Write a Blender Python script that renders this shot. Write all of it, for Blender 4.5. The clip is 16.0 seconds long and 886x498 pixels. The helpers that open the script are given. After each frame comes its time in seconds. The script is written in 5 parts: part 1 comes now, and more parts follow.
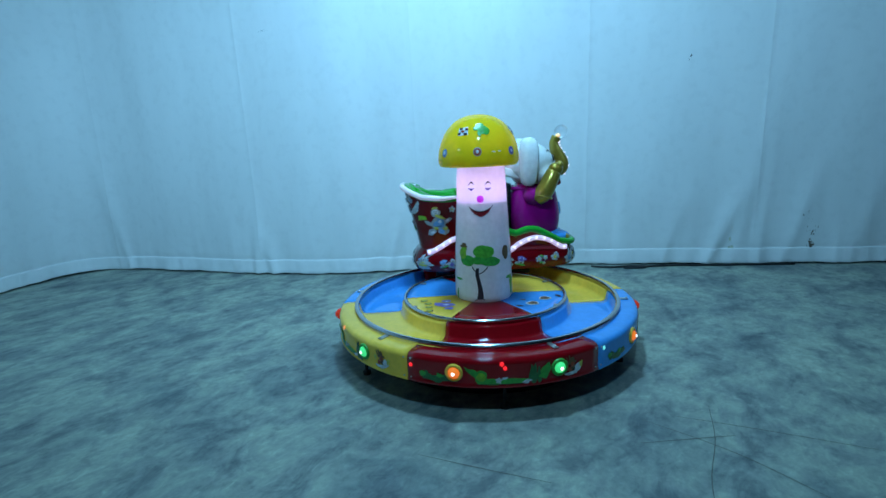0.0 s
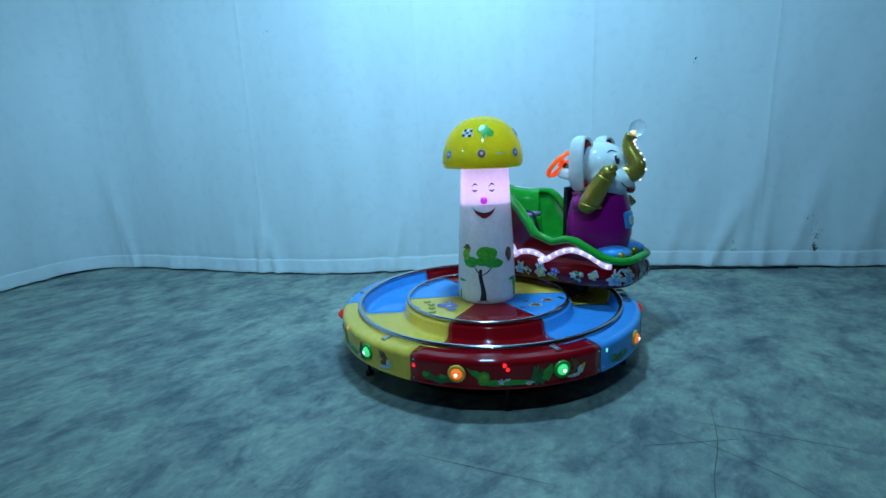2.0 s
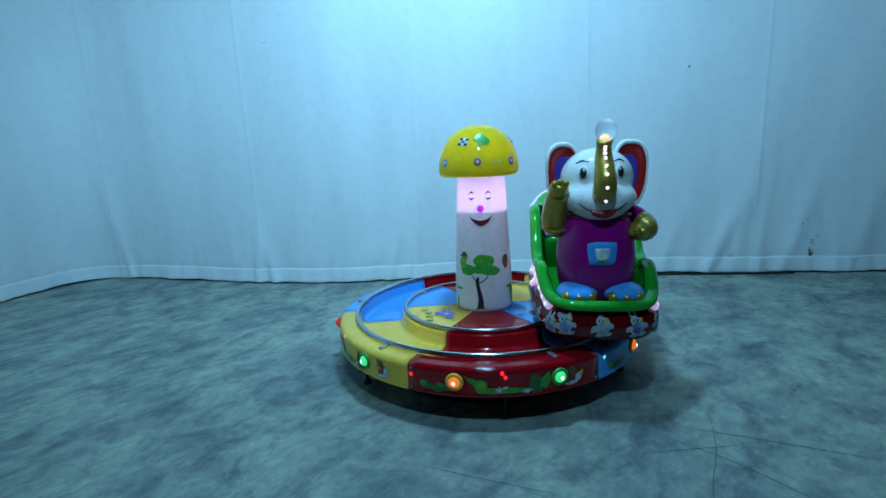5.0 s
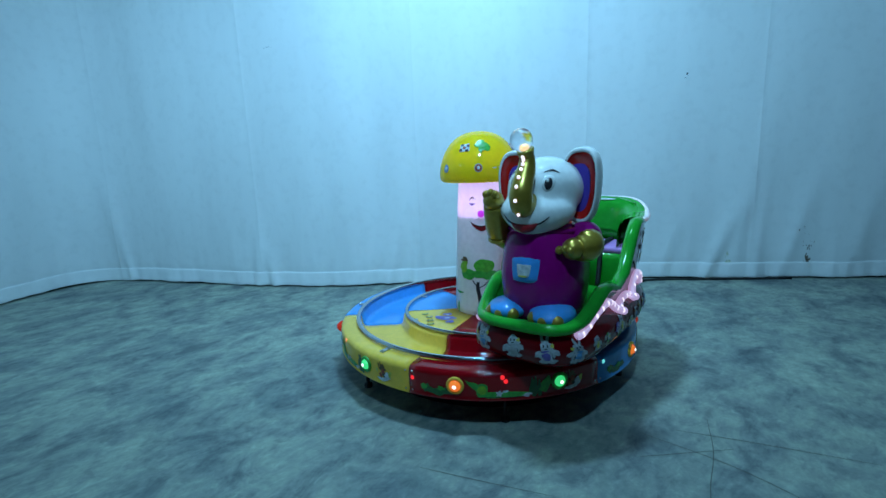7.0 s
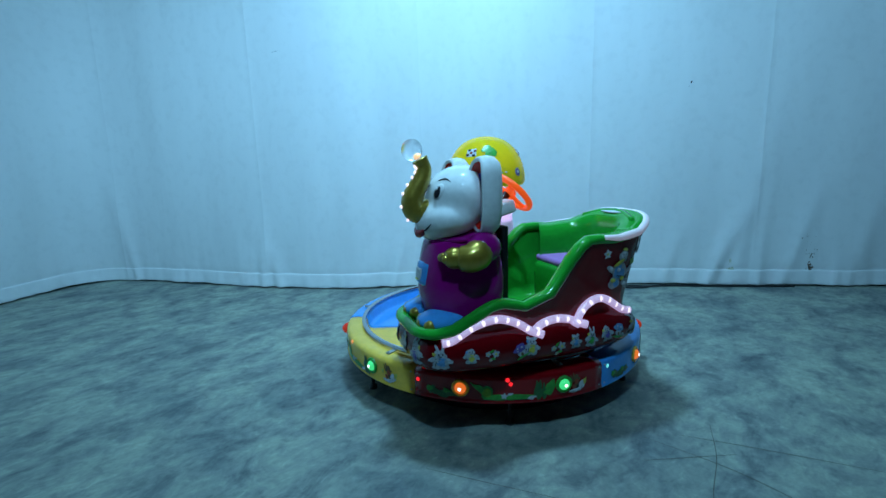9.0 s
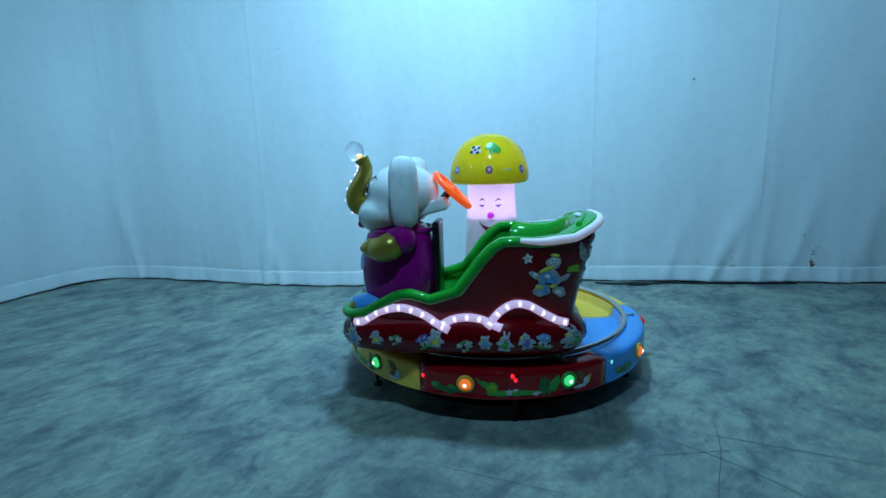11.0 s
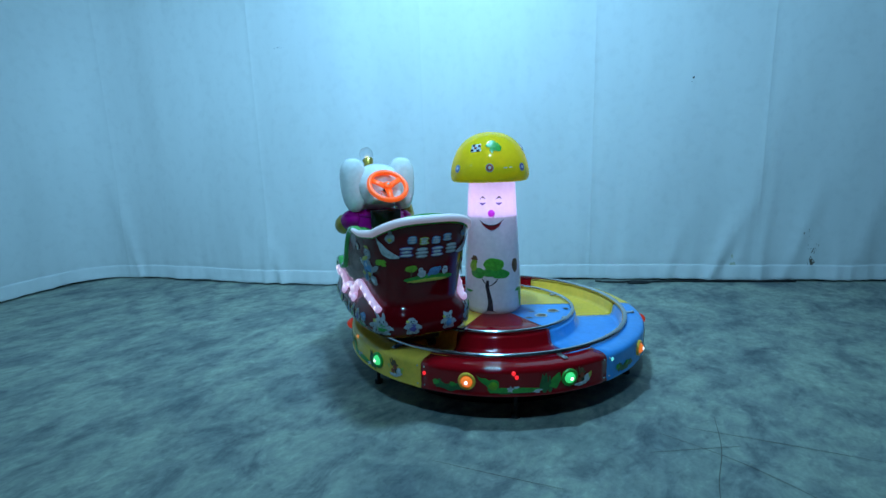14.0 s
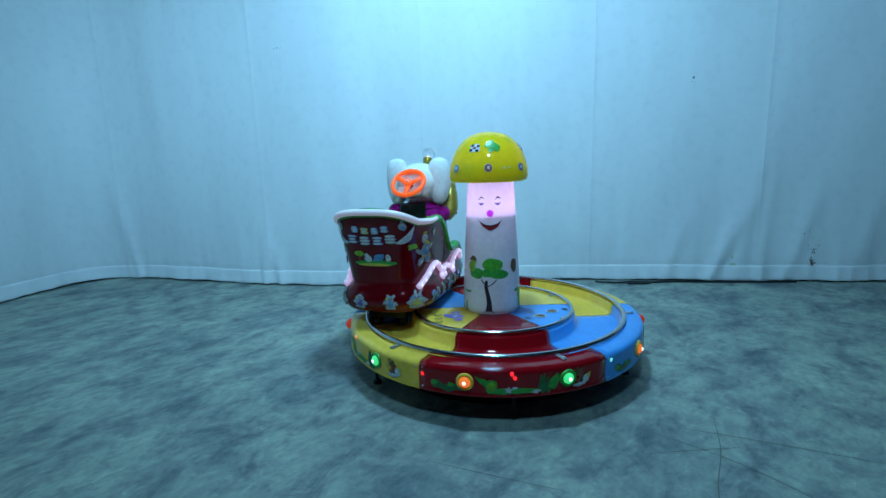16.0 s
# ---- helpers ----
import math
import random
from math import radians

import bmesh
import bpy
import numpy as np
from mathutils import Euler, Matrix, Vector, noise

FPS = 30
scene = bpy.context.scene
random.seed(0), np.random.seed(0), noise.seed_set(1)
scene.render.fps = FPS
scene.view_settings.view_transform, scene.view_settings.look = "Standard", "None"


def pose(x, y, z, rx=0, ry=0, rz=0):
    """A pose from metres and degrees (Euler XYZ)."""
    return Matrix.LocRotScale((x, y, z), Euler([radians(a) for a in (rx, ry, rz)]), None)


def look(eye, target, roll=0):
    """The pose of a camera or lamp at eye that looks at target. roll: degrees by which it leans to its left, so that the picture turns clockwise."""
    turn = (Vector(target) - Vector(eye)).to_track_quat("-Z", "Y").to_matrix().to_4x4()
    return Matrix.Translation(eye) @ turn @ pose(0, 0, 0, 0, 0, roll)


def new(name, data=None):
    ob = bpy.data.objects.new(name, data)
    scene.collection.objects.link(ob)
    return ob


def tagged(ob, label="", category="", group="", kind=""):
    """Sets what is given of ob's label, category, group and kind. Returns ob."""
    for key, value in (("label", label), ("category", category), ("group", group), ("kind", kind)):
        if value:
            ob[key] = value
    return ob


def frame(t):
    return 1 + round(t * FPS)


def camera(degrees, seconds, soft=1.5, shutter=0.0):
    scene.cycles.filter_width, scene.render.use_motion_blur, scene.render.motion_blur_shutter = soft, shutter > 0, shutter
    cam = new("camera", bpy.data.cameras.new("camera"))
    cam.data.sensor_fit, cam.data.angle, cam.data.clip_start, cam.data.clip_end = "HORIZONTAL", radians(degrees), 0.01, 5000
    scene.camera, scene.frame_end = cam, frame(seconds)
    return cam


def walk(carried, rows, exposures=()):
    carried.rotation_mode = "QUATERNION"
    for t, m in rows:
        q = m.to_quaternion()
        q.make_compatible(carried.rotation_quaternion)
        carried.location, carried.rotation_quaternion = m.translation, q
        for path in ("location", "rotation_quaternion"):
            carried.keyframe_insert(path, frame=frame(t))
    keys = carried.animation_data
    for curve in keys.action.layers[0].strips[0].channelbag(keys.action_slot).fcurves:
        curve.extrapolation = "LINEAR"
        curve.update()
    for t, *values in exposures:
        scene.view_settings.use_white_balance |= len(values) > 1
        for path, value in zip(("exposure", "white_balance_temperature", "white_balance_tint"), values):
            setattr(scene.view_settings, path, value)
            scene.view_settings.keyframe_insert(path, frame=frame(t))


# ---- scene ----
from mathutils.bvhtree import BVHTree

cam = camera(88.84, 16.0, soft=1.5)


def eye_pose(x, y, z, tilt, lean, turn):
    """Camera pose: tilt down, lean and turn to the right in degrees."""
    return pose(x, y, z, 90 - tilt, 0, -turn) @ pose(0, 0, 0, 0, 0, lean)


CAM_ROWS = [
    (0, 0.000, -2.445, 1.061, 12.22, -2.58, -5.15), (0.5, -0.001, -2.443, 1.059, 11.89, -2.42, -5.15),
    (1, -0.003, -2.441, 1.059, 11.88, -2.10, -5.36), (1.5, -0.003, -2.446, 1.063, 11.92, -2.05, -5.41),
    (2, -0.006, -2.450, 1.065, 12.13, -2.21, -5.42), (2.5, -0.006, -2.448, 1.062, 12.03, -2.26, -5.30),
    (3, -0.003, -2.451, 1.060, 11.97, -2.46, -5.29), (3.5, 0.001, -2.449, 1.057, 11.82, -2.46, -5.19),
    (4, 0.006, -2.447, 1.064, 11.61, -2.73, -5.20), (6.5, -0.009, -2.472, 1.071, 10.73, -2.27, -5.01),
    (7, -0.009, -2.477, 1.078, 10.72, -2.27, -4.94), (7.5, -0.014, -2.488, 1.078, 10.53, -2.06, -4.88),
    (8, -0.021, -2.495, 1.084, 10.30, -1.66, -4.88), (8.5, -0.027, -2.505, 1.081, 10.09, -1.66, -4.90),
    (9, -0.030, -2.503, 1.080, 10.19, -1.61, -5.11), (11.5, -0.052, -2.513, 1.075, 10.42, -1.70, -5.11),
    (12, -0.050, -2.515, 1.075, 10.40, -1.87, -5.21), (12.5, -0.048, -2.516, 1.072, 10.42, -1.91, -5.32),
    (13, -0.049, -2.517, 1.072, 10.42, -2.00, -5.35), (13.5, -0.048, -2.515, 1.073, 10.52, -2.11, -5.18),
    (14, -0.056, -2.516, 1.069, 10.48, -1.75, -5.06), (14.5, -0.054, -2.524, 1.071, 10.54, -1.47, -5.24),
    (15, -0.045, -2.519, 1.071, 10.44, -1.72, -5.19), (15.5, -0.048, -2.515, 1.066, 10.38, -1.86, -5.02),
    (16, -0.046, -2.510, 1.066, 10.41, -1.75, -5.15)]
walk(cam, [(row[0], eye_pose(*row[1:])) for row in CAM_ROWS])

# ---- world and lamps ----
world = bpy.data.worlds.new("hall_air")
scene.world = world
world.use_nodes = True
world.node_tree.nodes["Background"].inputs[0].default_value = (0.02, 0.03, 0.04, 1)
world.node_tree.nodes["Background"].inputs[1].default_value = 0.3
scene.view_settings.exposure = 0.0
COOL = (0.30, 0.70, 1.06)


def ceiling_lamp(x, y, z, power, size, target, spread=180):
    data = bpy.data.lights.new("tube_light", "AREA")
    data.shape, data.size, data.size_y, data.energy, data.color = "RECTANGLE", size[0], size[1], power, COOL
    data.spread = radians(spread)
    ob = new("tube_light", data)
    ob.matrix_world = look((x, y, z), target)
    return ob


ceiling_lamp(-0.05, -0.30, 3.75, 98, (0.36, 0.24), (-0.5, 0.98, 0.95))
ceiling_lamp(0.05, -2.43, 3.5, 24, (0.20, 0.14), (-0.3, 0.8, 0.9), 112)
ceiling_lamp(-3.45, -2.15, 2.68, 19, (0.13, 0.10), (-2.7, 1.4, 2.0), 108)
ceiling_lamp(3.75, -2.28, 2.88, 15, (0.13, 0.10), (2.9, 1.4, 2.7), 104)


# ---- materials ----
def material(name, base, rough=0.5, metal=0.0, vary=0.0, grain=30.0, bump=0.0, coat=0.0, glow=None, glow_power=0.0, patch=0.0, patch_scale=2.0, alpha_in=0.0):
    m = bpy.data.materials.new(name)
    m.use_nodes = True
    nt = m.node_tree
    b = nt.nodes["Principled BSDF"]
    b.inputs["Base Color"].default_value = (*base, 1)
    b.inputs["Roughness"].default_value = rough
    b.inputs["Metallic"].default_value = metal
    b.inputs["Specular IOR Level"].default_value = 0.42
    b.inputs["Coat Weight"].default_value = coat
    b.inputs["Coat Roughness"].default_value = 0.03
    if alpha_in:
        b.inputs["Transmission Weight"].default_value = alpha_in
        b.inputs["IOR"].default_value = 1.2
    if glow:
        b.inputs["Emission Color"].default_value = (*glow, 1)
        b.inputs["Emission Strength"].default_value = glow_power
    tc = nt.nodes.new("ShaderNodeTexCoord")
    if vary or patch:
        small = nt.nodes.new("ShaderNodeTexNoise")
        small.inputs["Scale"].default_value = grain
        small.inputs["Detail"].default_value = 6
        large = nt.nodes.new("ShaderNodeTexNoise")
        large.inputs["Scale"].default_value = patch_scale
        large.inputs["Detail"].default_value = 5
        large.inputs["Roughness"].default_value = 0.6
        for n in (small, large):
            nt.links.new(tc.outputs["Object"], n.inputs["Vector"])
        a = nt.nodes.new("ShaderNodeMapRange")
        a.inputs["From Min"].default_value, a.inputs["From Max"].default_value = 0.3, 0.7
        a.inputs["To Min"].default_value, a.inputs["To Max"].default_value = 1 - vary, 1 + vary
        nt.links.new(small.outputs["Fac"], a.inputs["Value"])
        c = nt.nodes.new("ShaderNodeMapRange")
        c.inputs["From Min"].default_value, c.inputs["From Max"].default_value = 0.35, 0.65
        c.inputs["To Min"].default_value, c.inputs["To Max"].default_value = 1 - patch, 1 + patch
        nt.links.new(large.outputs["Fac"], c.inputs["Value"])
        mul = nt.nodes.new("ShaderNodeMath")
        mul.operation = "MULTIPLY"
        nt.links.new(a.outputs[0], mul.inputs[0])
        nt.links.new(c.outputs[0], mul.inputs[1])
        mix = nt.nodes.new("ShaderNodeVectorMath")
        mix.operation = "SCALE"
        mix.inputs[0].default_value = base
        nt.links.new(mul.outputs[0], mix.inputs["Scale"])
        nt.links.new(mix.outputs[0], b.inputs["Base Color"])
    if bump:
        n = nt.nodes.new("ShaderNodeTexNoise")
        n.inputs["Scale"].default_value = grain
        n.inputs["Detail"].default_value = 4
        nt.links.new(tc.outputs["Object"], n.inputs["Vector"])
        bp = nt.nodes.new("ShaderNodeBump")
        bp.inputs["Strength"].default_value = bump
        bp.inputs["Distance"].default_value = 0.01
        nt.links.new(n.outputs["Fac"], bp.inputs["Height"])
        nt.links.new(bp.outputs[0], b.inputs["Normal"])
    return m


def paint(name, base, rough=0.06, vary=0.06):
    """Glossy gelcoat on fibreglass, with slight clouding and orange peel."""
    return material(name, base, rough, 0, vary, 45, 0.004, 0.0, patch=0.06, patch_scale=6)


RED = paint("red_gelcoat", (0.30, 0.003, 0.007))
MAROON = paint("maroon_gelcoat", (0.155, 0.002, 0.005))
YELLOW = paint("yellow_gelcoat", (0.92, 0.56, 0.07))
BLUE = paint("blue_gelcoat", (0.06, 0.33, 0.78))
GREEN = paint("green_gelcoat", (0.016, 0.32, 0.028))
WHITE = paint("white_gelcoat", (0.80, 0.80, 0.78))
PURPLE = paint("purple_gelcoat", (0.32, 0.004, 0.17))
GOLD = material("gold_paint", (0.42, 0.28, 0.04), 0.3, 0.55, 0.1, 60, 0.05, 0.5)
# emission put into the orange to brighten it; cool lamps alone leave it brownish
ORANGE = material("emissive_orange_plastic", (1.0, 0.12, 0.01), 0.3, 0, 0.05, 60, glow=(1.0, 0.10, 0.012), glow_power=0.55)
BLACK = material("black_rubber", (0.012, 0.012, 0.013), 0.6, 0, 0.2, 40, 0.1)
BLACK_GLOSS = material("black_panel", (0.010, 0.010, 0.012), 0.25, 0, 0.1, 40)
CHROME = material("chrome", (0.62, 0.62, 0.64), 0.16, 1.0, 0.05, 30)
STEEL = material("zinc_steel", (0.5, 0.5, 0.5), 0.35, 0.9, 0.15, 40)
LILAC = material("lilac_vinyl", (0.50, 0.22, 0.55), 0.5, 0, 0.08, 80, 0.05)
DKGREEN = material("dark_green_print", (0.03, 0.14, 0.04), 0.3, 0, 0.3, 90)
LEAF = material("leaf_green_print", (0.05, 0.36, 0.05), 0.3, 0, 0.25, 60)
CROWN = material("light_leaf_print", (0.09, 0.42, 0.04), 0.3, 0, 0.25, 60)
BROWN = material("brown_print", (0.16, 0.08, 0.03), 0.35, 0, 0.25, 60)
INK = material("dark_print", (0.025, 0.02, 0.025), 0.35, 0, 0.3, 60)
PALE = material("pale_print", (0.62, 0.64, 0.66), 0.35, 0, 0.25, 70)
SKY = material("sky_blue_print", (0.12, 0.30, 0.55), 0.35, 0, 0.25, 70)
LEMON = material("lemon_print", (0.60, 0.55, 0.08), 0.35, 0, 0.25, 70)
PLUM = material("plum_print", (0.14, 0.10, 0.35), 0.35, 0, 0.25, 70)
MOUTH = material("mouth_red", (0.30, 0.01, 0.015), 0.3, 0, 0.1, 60)
STICKER = material("sticker_white", (0.40, 0.44, 0.47), 0.3, 0, 0.3, 110)
LIME = material("lime_print", (0.22, 0.46, 0.03), 0.3, 0, 0.25, 60)
GREY_PRINT = material("grey_print", (0.35, 0.36, 0.38), 0.4, 0, 0.2, 70)

EAR_RED = paint("bright_red_gelcoat", (0.60, 0.015, 0.010))
DOT_RED = material("russet_print", (0.38, 0.07, 0.03), 0.35, 0, 0.2, 70)
FAINT = material("faint_yellow_stain", (0.52, 0.53, 0.40), 0.85, 0, 0.3, 40)


def shell(name, base, inside, share, rough=0.12):
    """Thin gelcoat shell that lets part of the light inside through."""
    m = paint(name, base, rough)
    nt = m.node_tree
    out, b = nt.nodes["Material Output"], nt.nodes["Principled BSDF"]
    t = nt.nodes.new("ShaderNodeBsdfTranslucent")
    t.inputs["Color"].default_value = (*inside, 1)
    mix = nt.nodes.new("ShaderNodeMixShader")
    mix.inputs["Fac"].default_value = share
    nt.links.new(b.outputs[0], mix.inputs[1])
    nt.links.new(t.outputs[0], mix.inputs[2])
    nt.links.new(mix.outputs[0], out.inputs["Surface"])
    return m


SHELL_WHITE = shell("white_stem_shell", (0.80, 0.80, 0.78), (0.9, 0.9, 0.9), 0.12)
SHELL_MILK = shell("milky_face_shell", (0.80, 0.78, 0.82), (0.95, 0.92, 0.95), 0.5)
SHELL_CAP = shell("yellow_cap_shell", (0.80, 0.66, 0.02), (0.95, 0.80, 0.02), 0.4, 0.08)
GLOW_NOSE = material("glowing_nose", (0.5, 0.05, 0.5), 0.3, 0, 0, 30, 0, 0.3, (0.55, 0.02, 0.75), 0.7)
TUBE = material("milky_light_tube", (0.75, 0.72, 0.75), 0.3, 0, 0, 30, 0, 0.3, (0.76, 0.54, 0.98), 0.50)
BEAD = material("led_bead", (0.9, 0.9, 0.9), 0.3, 0, 0, 30, 0, 0, (0.95, 0.82, 1.0), 1.1)
RIM_GLOW = material("milky_rim_light", (0.78, 0.76, 0.78), 0.3, 0, 0, 30, 0, 0.4, (0.85, 0.7, 0.9), 0.16)
LAMP_GREEN = material("green_lamp_lens", (0.1, 0.6, 0.2), 0.2, 0, 0, 30, 0, 0.5, (0.06, 0.9, 0.28), 0.7)
LAMP_RED = material("red_lamp_lens", (0.6, 0.02, 0.01), 0.2, 0, 0, 30, 0, 0.5, (1.0, 0.08, 0.02), 0.22)
LAMP_AMBER = material("amber_lamp_lens", (0.6, 0.2, 0.02), 0.2, 0, 0, 30, 0, 0.5, (1.0, 0.20, 0.03), 0.7)
MARK_RED = material("red_marker_led", (0.6, 0.02, 0.02), 0.3, 0, 0, 30, 0, 0, (1.0, 0.02, 0.03), 1.1)
MARK_CYAN = material("cyan_marker_led", (0.2, 0.6, 0.6), 0.3, 0, 0, 30, 0, 0, (0.15, 0.85, 0.85), 0.9)
MARK_ORANGE = material("orange_marker_led", (0.6, 0.2, 0.05), 0.3, 0, 0, 30, 0, 0, (1.0, 0.30, 0.06), 0.9)
LAMP_CORE = material("lamp_core", (0.9, 0.9, 0.9), 0.2, 0, 0, 30, 0, 0, (0.95, 0.95, 0.9), 1.3)
EMBER = material("bulb_core", (0.9, 0.6, 0.2), 0.3, 0, 0, 30, 0, 0, (1.0, 0.62, 0.35), 0.9)
CLEAR = material("clear_plastic", (0.95, 0.95, 0.97), 0.28, 0, 0, 30, 0, 0, alpha_in=1.0)


# ---- mesh helpers ----
def part(name, bm, mat, parent=None, label="", smooth=True):
    bmesh.ops.recalc_face_normals(bm, faces=bm.faces[:])
    me = bpy.data.meshes.new(name)
    bm.to_mesh(me)
    bm.free()
    for p in me.polygons:
        p.use_smooth = smooth
    me.materials.append(mat)
    ob = new(name, me)
    if parent:
        ob.parent = parent
    if label:
        tagged(ob, label)
    return ob


def grid_faces(bm, rings, wrap_u=True, wrap_v=False):
    """rings: lists of vertices of equal length, skinned in order."""
    n = len(rings[0])
    pairs = list(zip(rings, rings[1:])) + ([(rings[-1], rings[0])] if wrap_v else [])
    for a, b in pairs:
        for i in range(n if wrap_u else n - 1):
            j = (i + 1) % n
            bm.faces.new((a[i], a[j], b[j], b[i]))


def lathe(profile, a0=0.0, a1=360.0, steps=64, centre=(0, 0)):
    """Turns a list of (radius, height) round the z axis."""
    bm = bmesh.new()
    full = abs(a1 - a0) > 359.9
    rings = []
    count = steps if full else steps + 1
    for i in range(count):
        a = radians(a0 + (a1 - a0) * i / steps)
        rings.append([bm.verts.new((centre[0] + r * math.cos(a), centre[1] + r * math.sin(a), z)) for r, z in profile])
    grid_faces(bm, rings, wrap_u=False, wrap_v=full)
    return bm


def smooth_path(points, per=8):
    """Catmull-Rom through the points."""
    pts = [Vector(p) for p in points]
    pts = [2 * pts[0] - pts[1]] + pts + [2 * pts[-1] - pts[-2]]
    out = []
    for i in range(1, len(pts) - 2):
        p0, p1, p2, p3 = pts[i - 1:i + 3]
        for k in range(per):
            t = k / per
            out.append(0.5 * ((2 * p1) + (p2 - p0) * t + (2 * p0 - 5 * p1 + 4 * p2 - p3) * t * t + (3 * p1 - p0 - 3 * p2 + p3) * t ** 3))
    out.append(pts[-2])
    return out


def tube(points, radius, sides=10, closed=False, bm=None, flat=1.0):
    """A round tube along points; radius a number or a list; flat squeezes it in z."""
    bm = bm or bmesh.new()
    pts = [Vector(p) for p in points]
    n = len(pts)
    radii = radius if isinstance(radius, (list, tuple)) else [radius] * n
    rings = []
    side = None
    for i, p in enumerate(pts):
        ahead = (pts[(i + 1) % n] if closed or i < n - 1 else p) - (pts[i - 1] if closed or i > 0 else p)
        ahead.normalize()
        if side is None:
            side = ahead.orthogonal().normalized()
        side = (side - ahead * side.dot(ahead)).normalized()
        up = ahead.cross(side)
        ring = []
        for k in range(sides):
            a = 2 * math.pi * k / sides
            off = (side * math.cos(a) + up * math.sin(a)) * radii[i]
            off.z *= flat
            ring.append(bm.verts.new(p + off))
        rings.append(ring)
    grid_faces(bm, rings, True, closed)
    if not closed:
        bm.faces.new(rings[0][::-1])
        bm.faces.new(rings[-1])
    return bm


def blob(centre, semi, bm=None, turn=None, rings=12, sides=20, power=1.0):
    """An ellipsoid; power below 1 makes it boxier."""
    bm = bm or bmesh.new()
    made = bmesh.ops.create_uvsphere(bm, u_segments=sides, v_segments=rings, radius=1.0)["verts"]
    rot = turn.to_matrix() if turn else Matrix.Identity(3)
    for v in made:
        q = v.co
        q = Vector([math.copysign(abs(c) ** power, c) for c in q])
        v.co = Vector(centre) + rot @ Vector((q.x * semi[0], q.y * semi[1], q.z * semi[2]))
    return bm


def box(centre, size, bm=None, turn=None, bevel=0.0):
    bm = bm or bmesh.new()
    made = bmesh.ops.create_cube(bm, size=1.0)["verts"]
    rot = turn.to_matrix() if turn else Matrix.Identity(3)
    for v in made:
        v.co = Vector(centre) + rot @ Vector((v.co.x * size[0], v.co.y * size[1], v.co.z * size[2]))
    if bevel:
        edges = list({e for v in made for e in v.link_edges})
        bmesh.ops.bevel(bm, geom=edges, offset=bevel, segments=3, profile=0.5, affect="EDGES")
    return bm


def print_on(place, shapes, lift=0.002, bm=None, steps=20):
    """Flat printed shapes: each (u, v, half_u, half_v, turn, wobble) put on a surface by place(u, v, lift)."""
    bm = bm or bmesh.new()
    for k, (u, v, hu, hv, turn, wob) in enumerate(shapes):
        c, s = math.cos(radians(turn)), math.sin(radians(turn))
        hub = bm.verts.new(place(u, v, lift))
        mid, ring = [], []
        for i in range(steps):
            a = 2 * math.pi * i / steps
            w = 1 + 0.5 * wob * math.sin(3 * a + u * 90 + v * 70) + 0.5 * wob * math.sin(5 * a + u * 50) if wob >= 0 else 1 - wob * math.cos(5 * a)
            x, y = hu * math.cos(a) * w, hv * math.sin(a) * w
            mid.append(bm.verts.new(place(u + 0.5 * (c * x - s * y), v + 0.5 * (s * x + c * y), lift)))
            ring.append(bm.verts.new(place(u + c * x - s * y, v + s * x + c * y, lift * 0.6)))
        for i in range(steps):
            j = (i + 1) % steps
            bm.faces.new((hub, mid[i], mid[j]))
            bm.faces.new((mid[i], ring[i], ring[j], mid[j]))
    return bm


def prints(name, place, shapes, mat, parent, label, lift=0.0018, steps=20):
    """Each printed shape as a part of its own."""
    for k, shape in enumerate(shapes):
        part(name, print_on(place, [shape], lift + 0.00025 * k, steps=steps), mat, parent, label)


def spread(name, place, shapes, lift, mat, parent, label, steps=14, inner=""):
    """Printed pieces laid over one another, each a part; with inner set, the first piece carries the others."""
    root = None
    for k, shape in enumerate(shapes):
        ob = part(name if root is None or not inner else inner, print_on(place, [shape], lift + 0.00006 * k, steps=steps), mat, root if root is not None and inner else parent, label)
        root = root or ob
    return root


def empty(name, m=None):
    ob = new(name)
    if m is not None:
        ob.matrix_world = m
    return ob


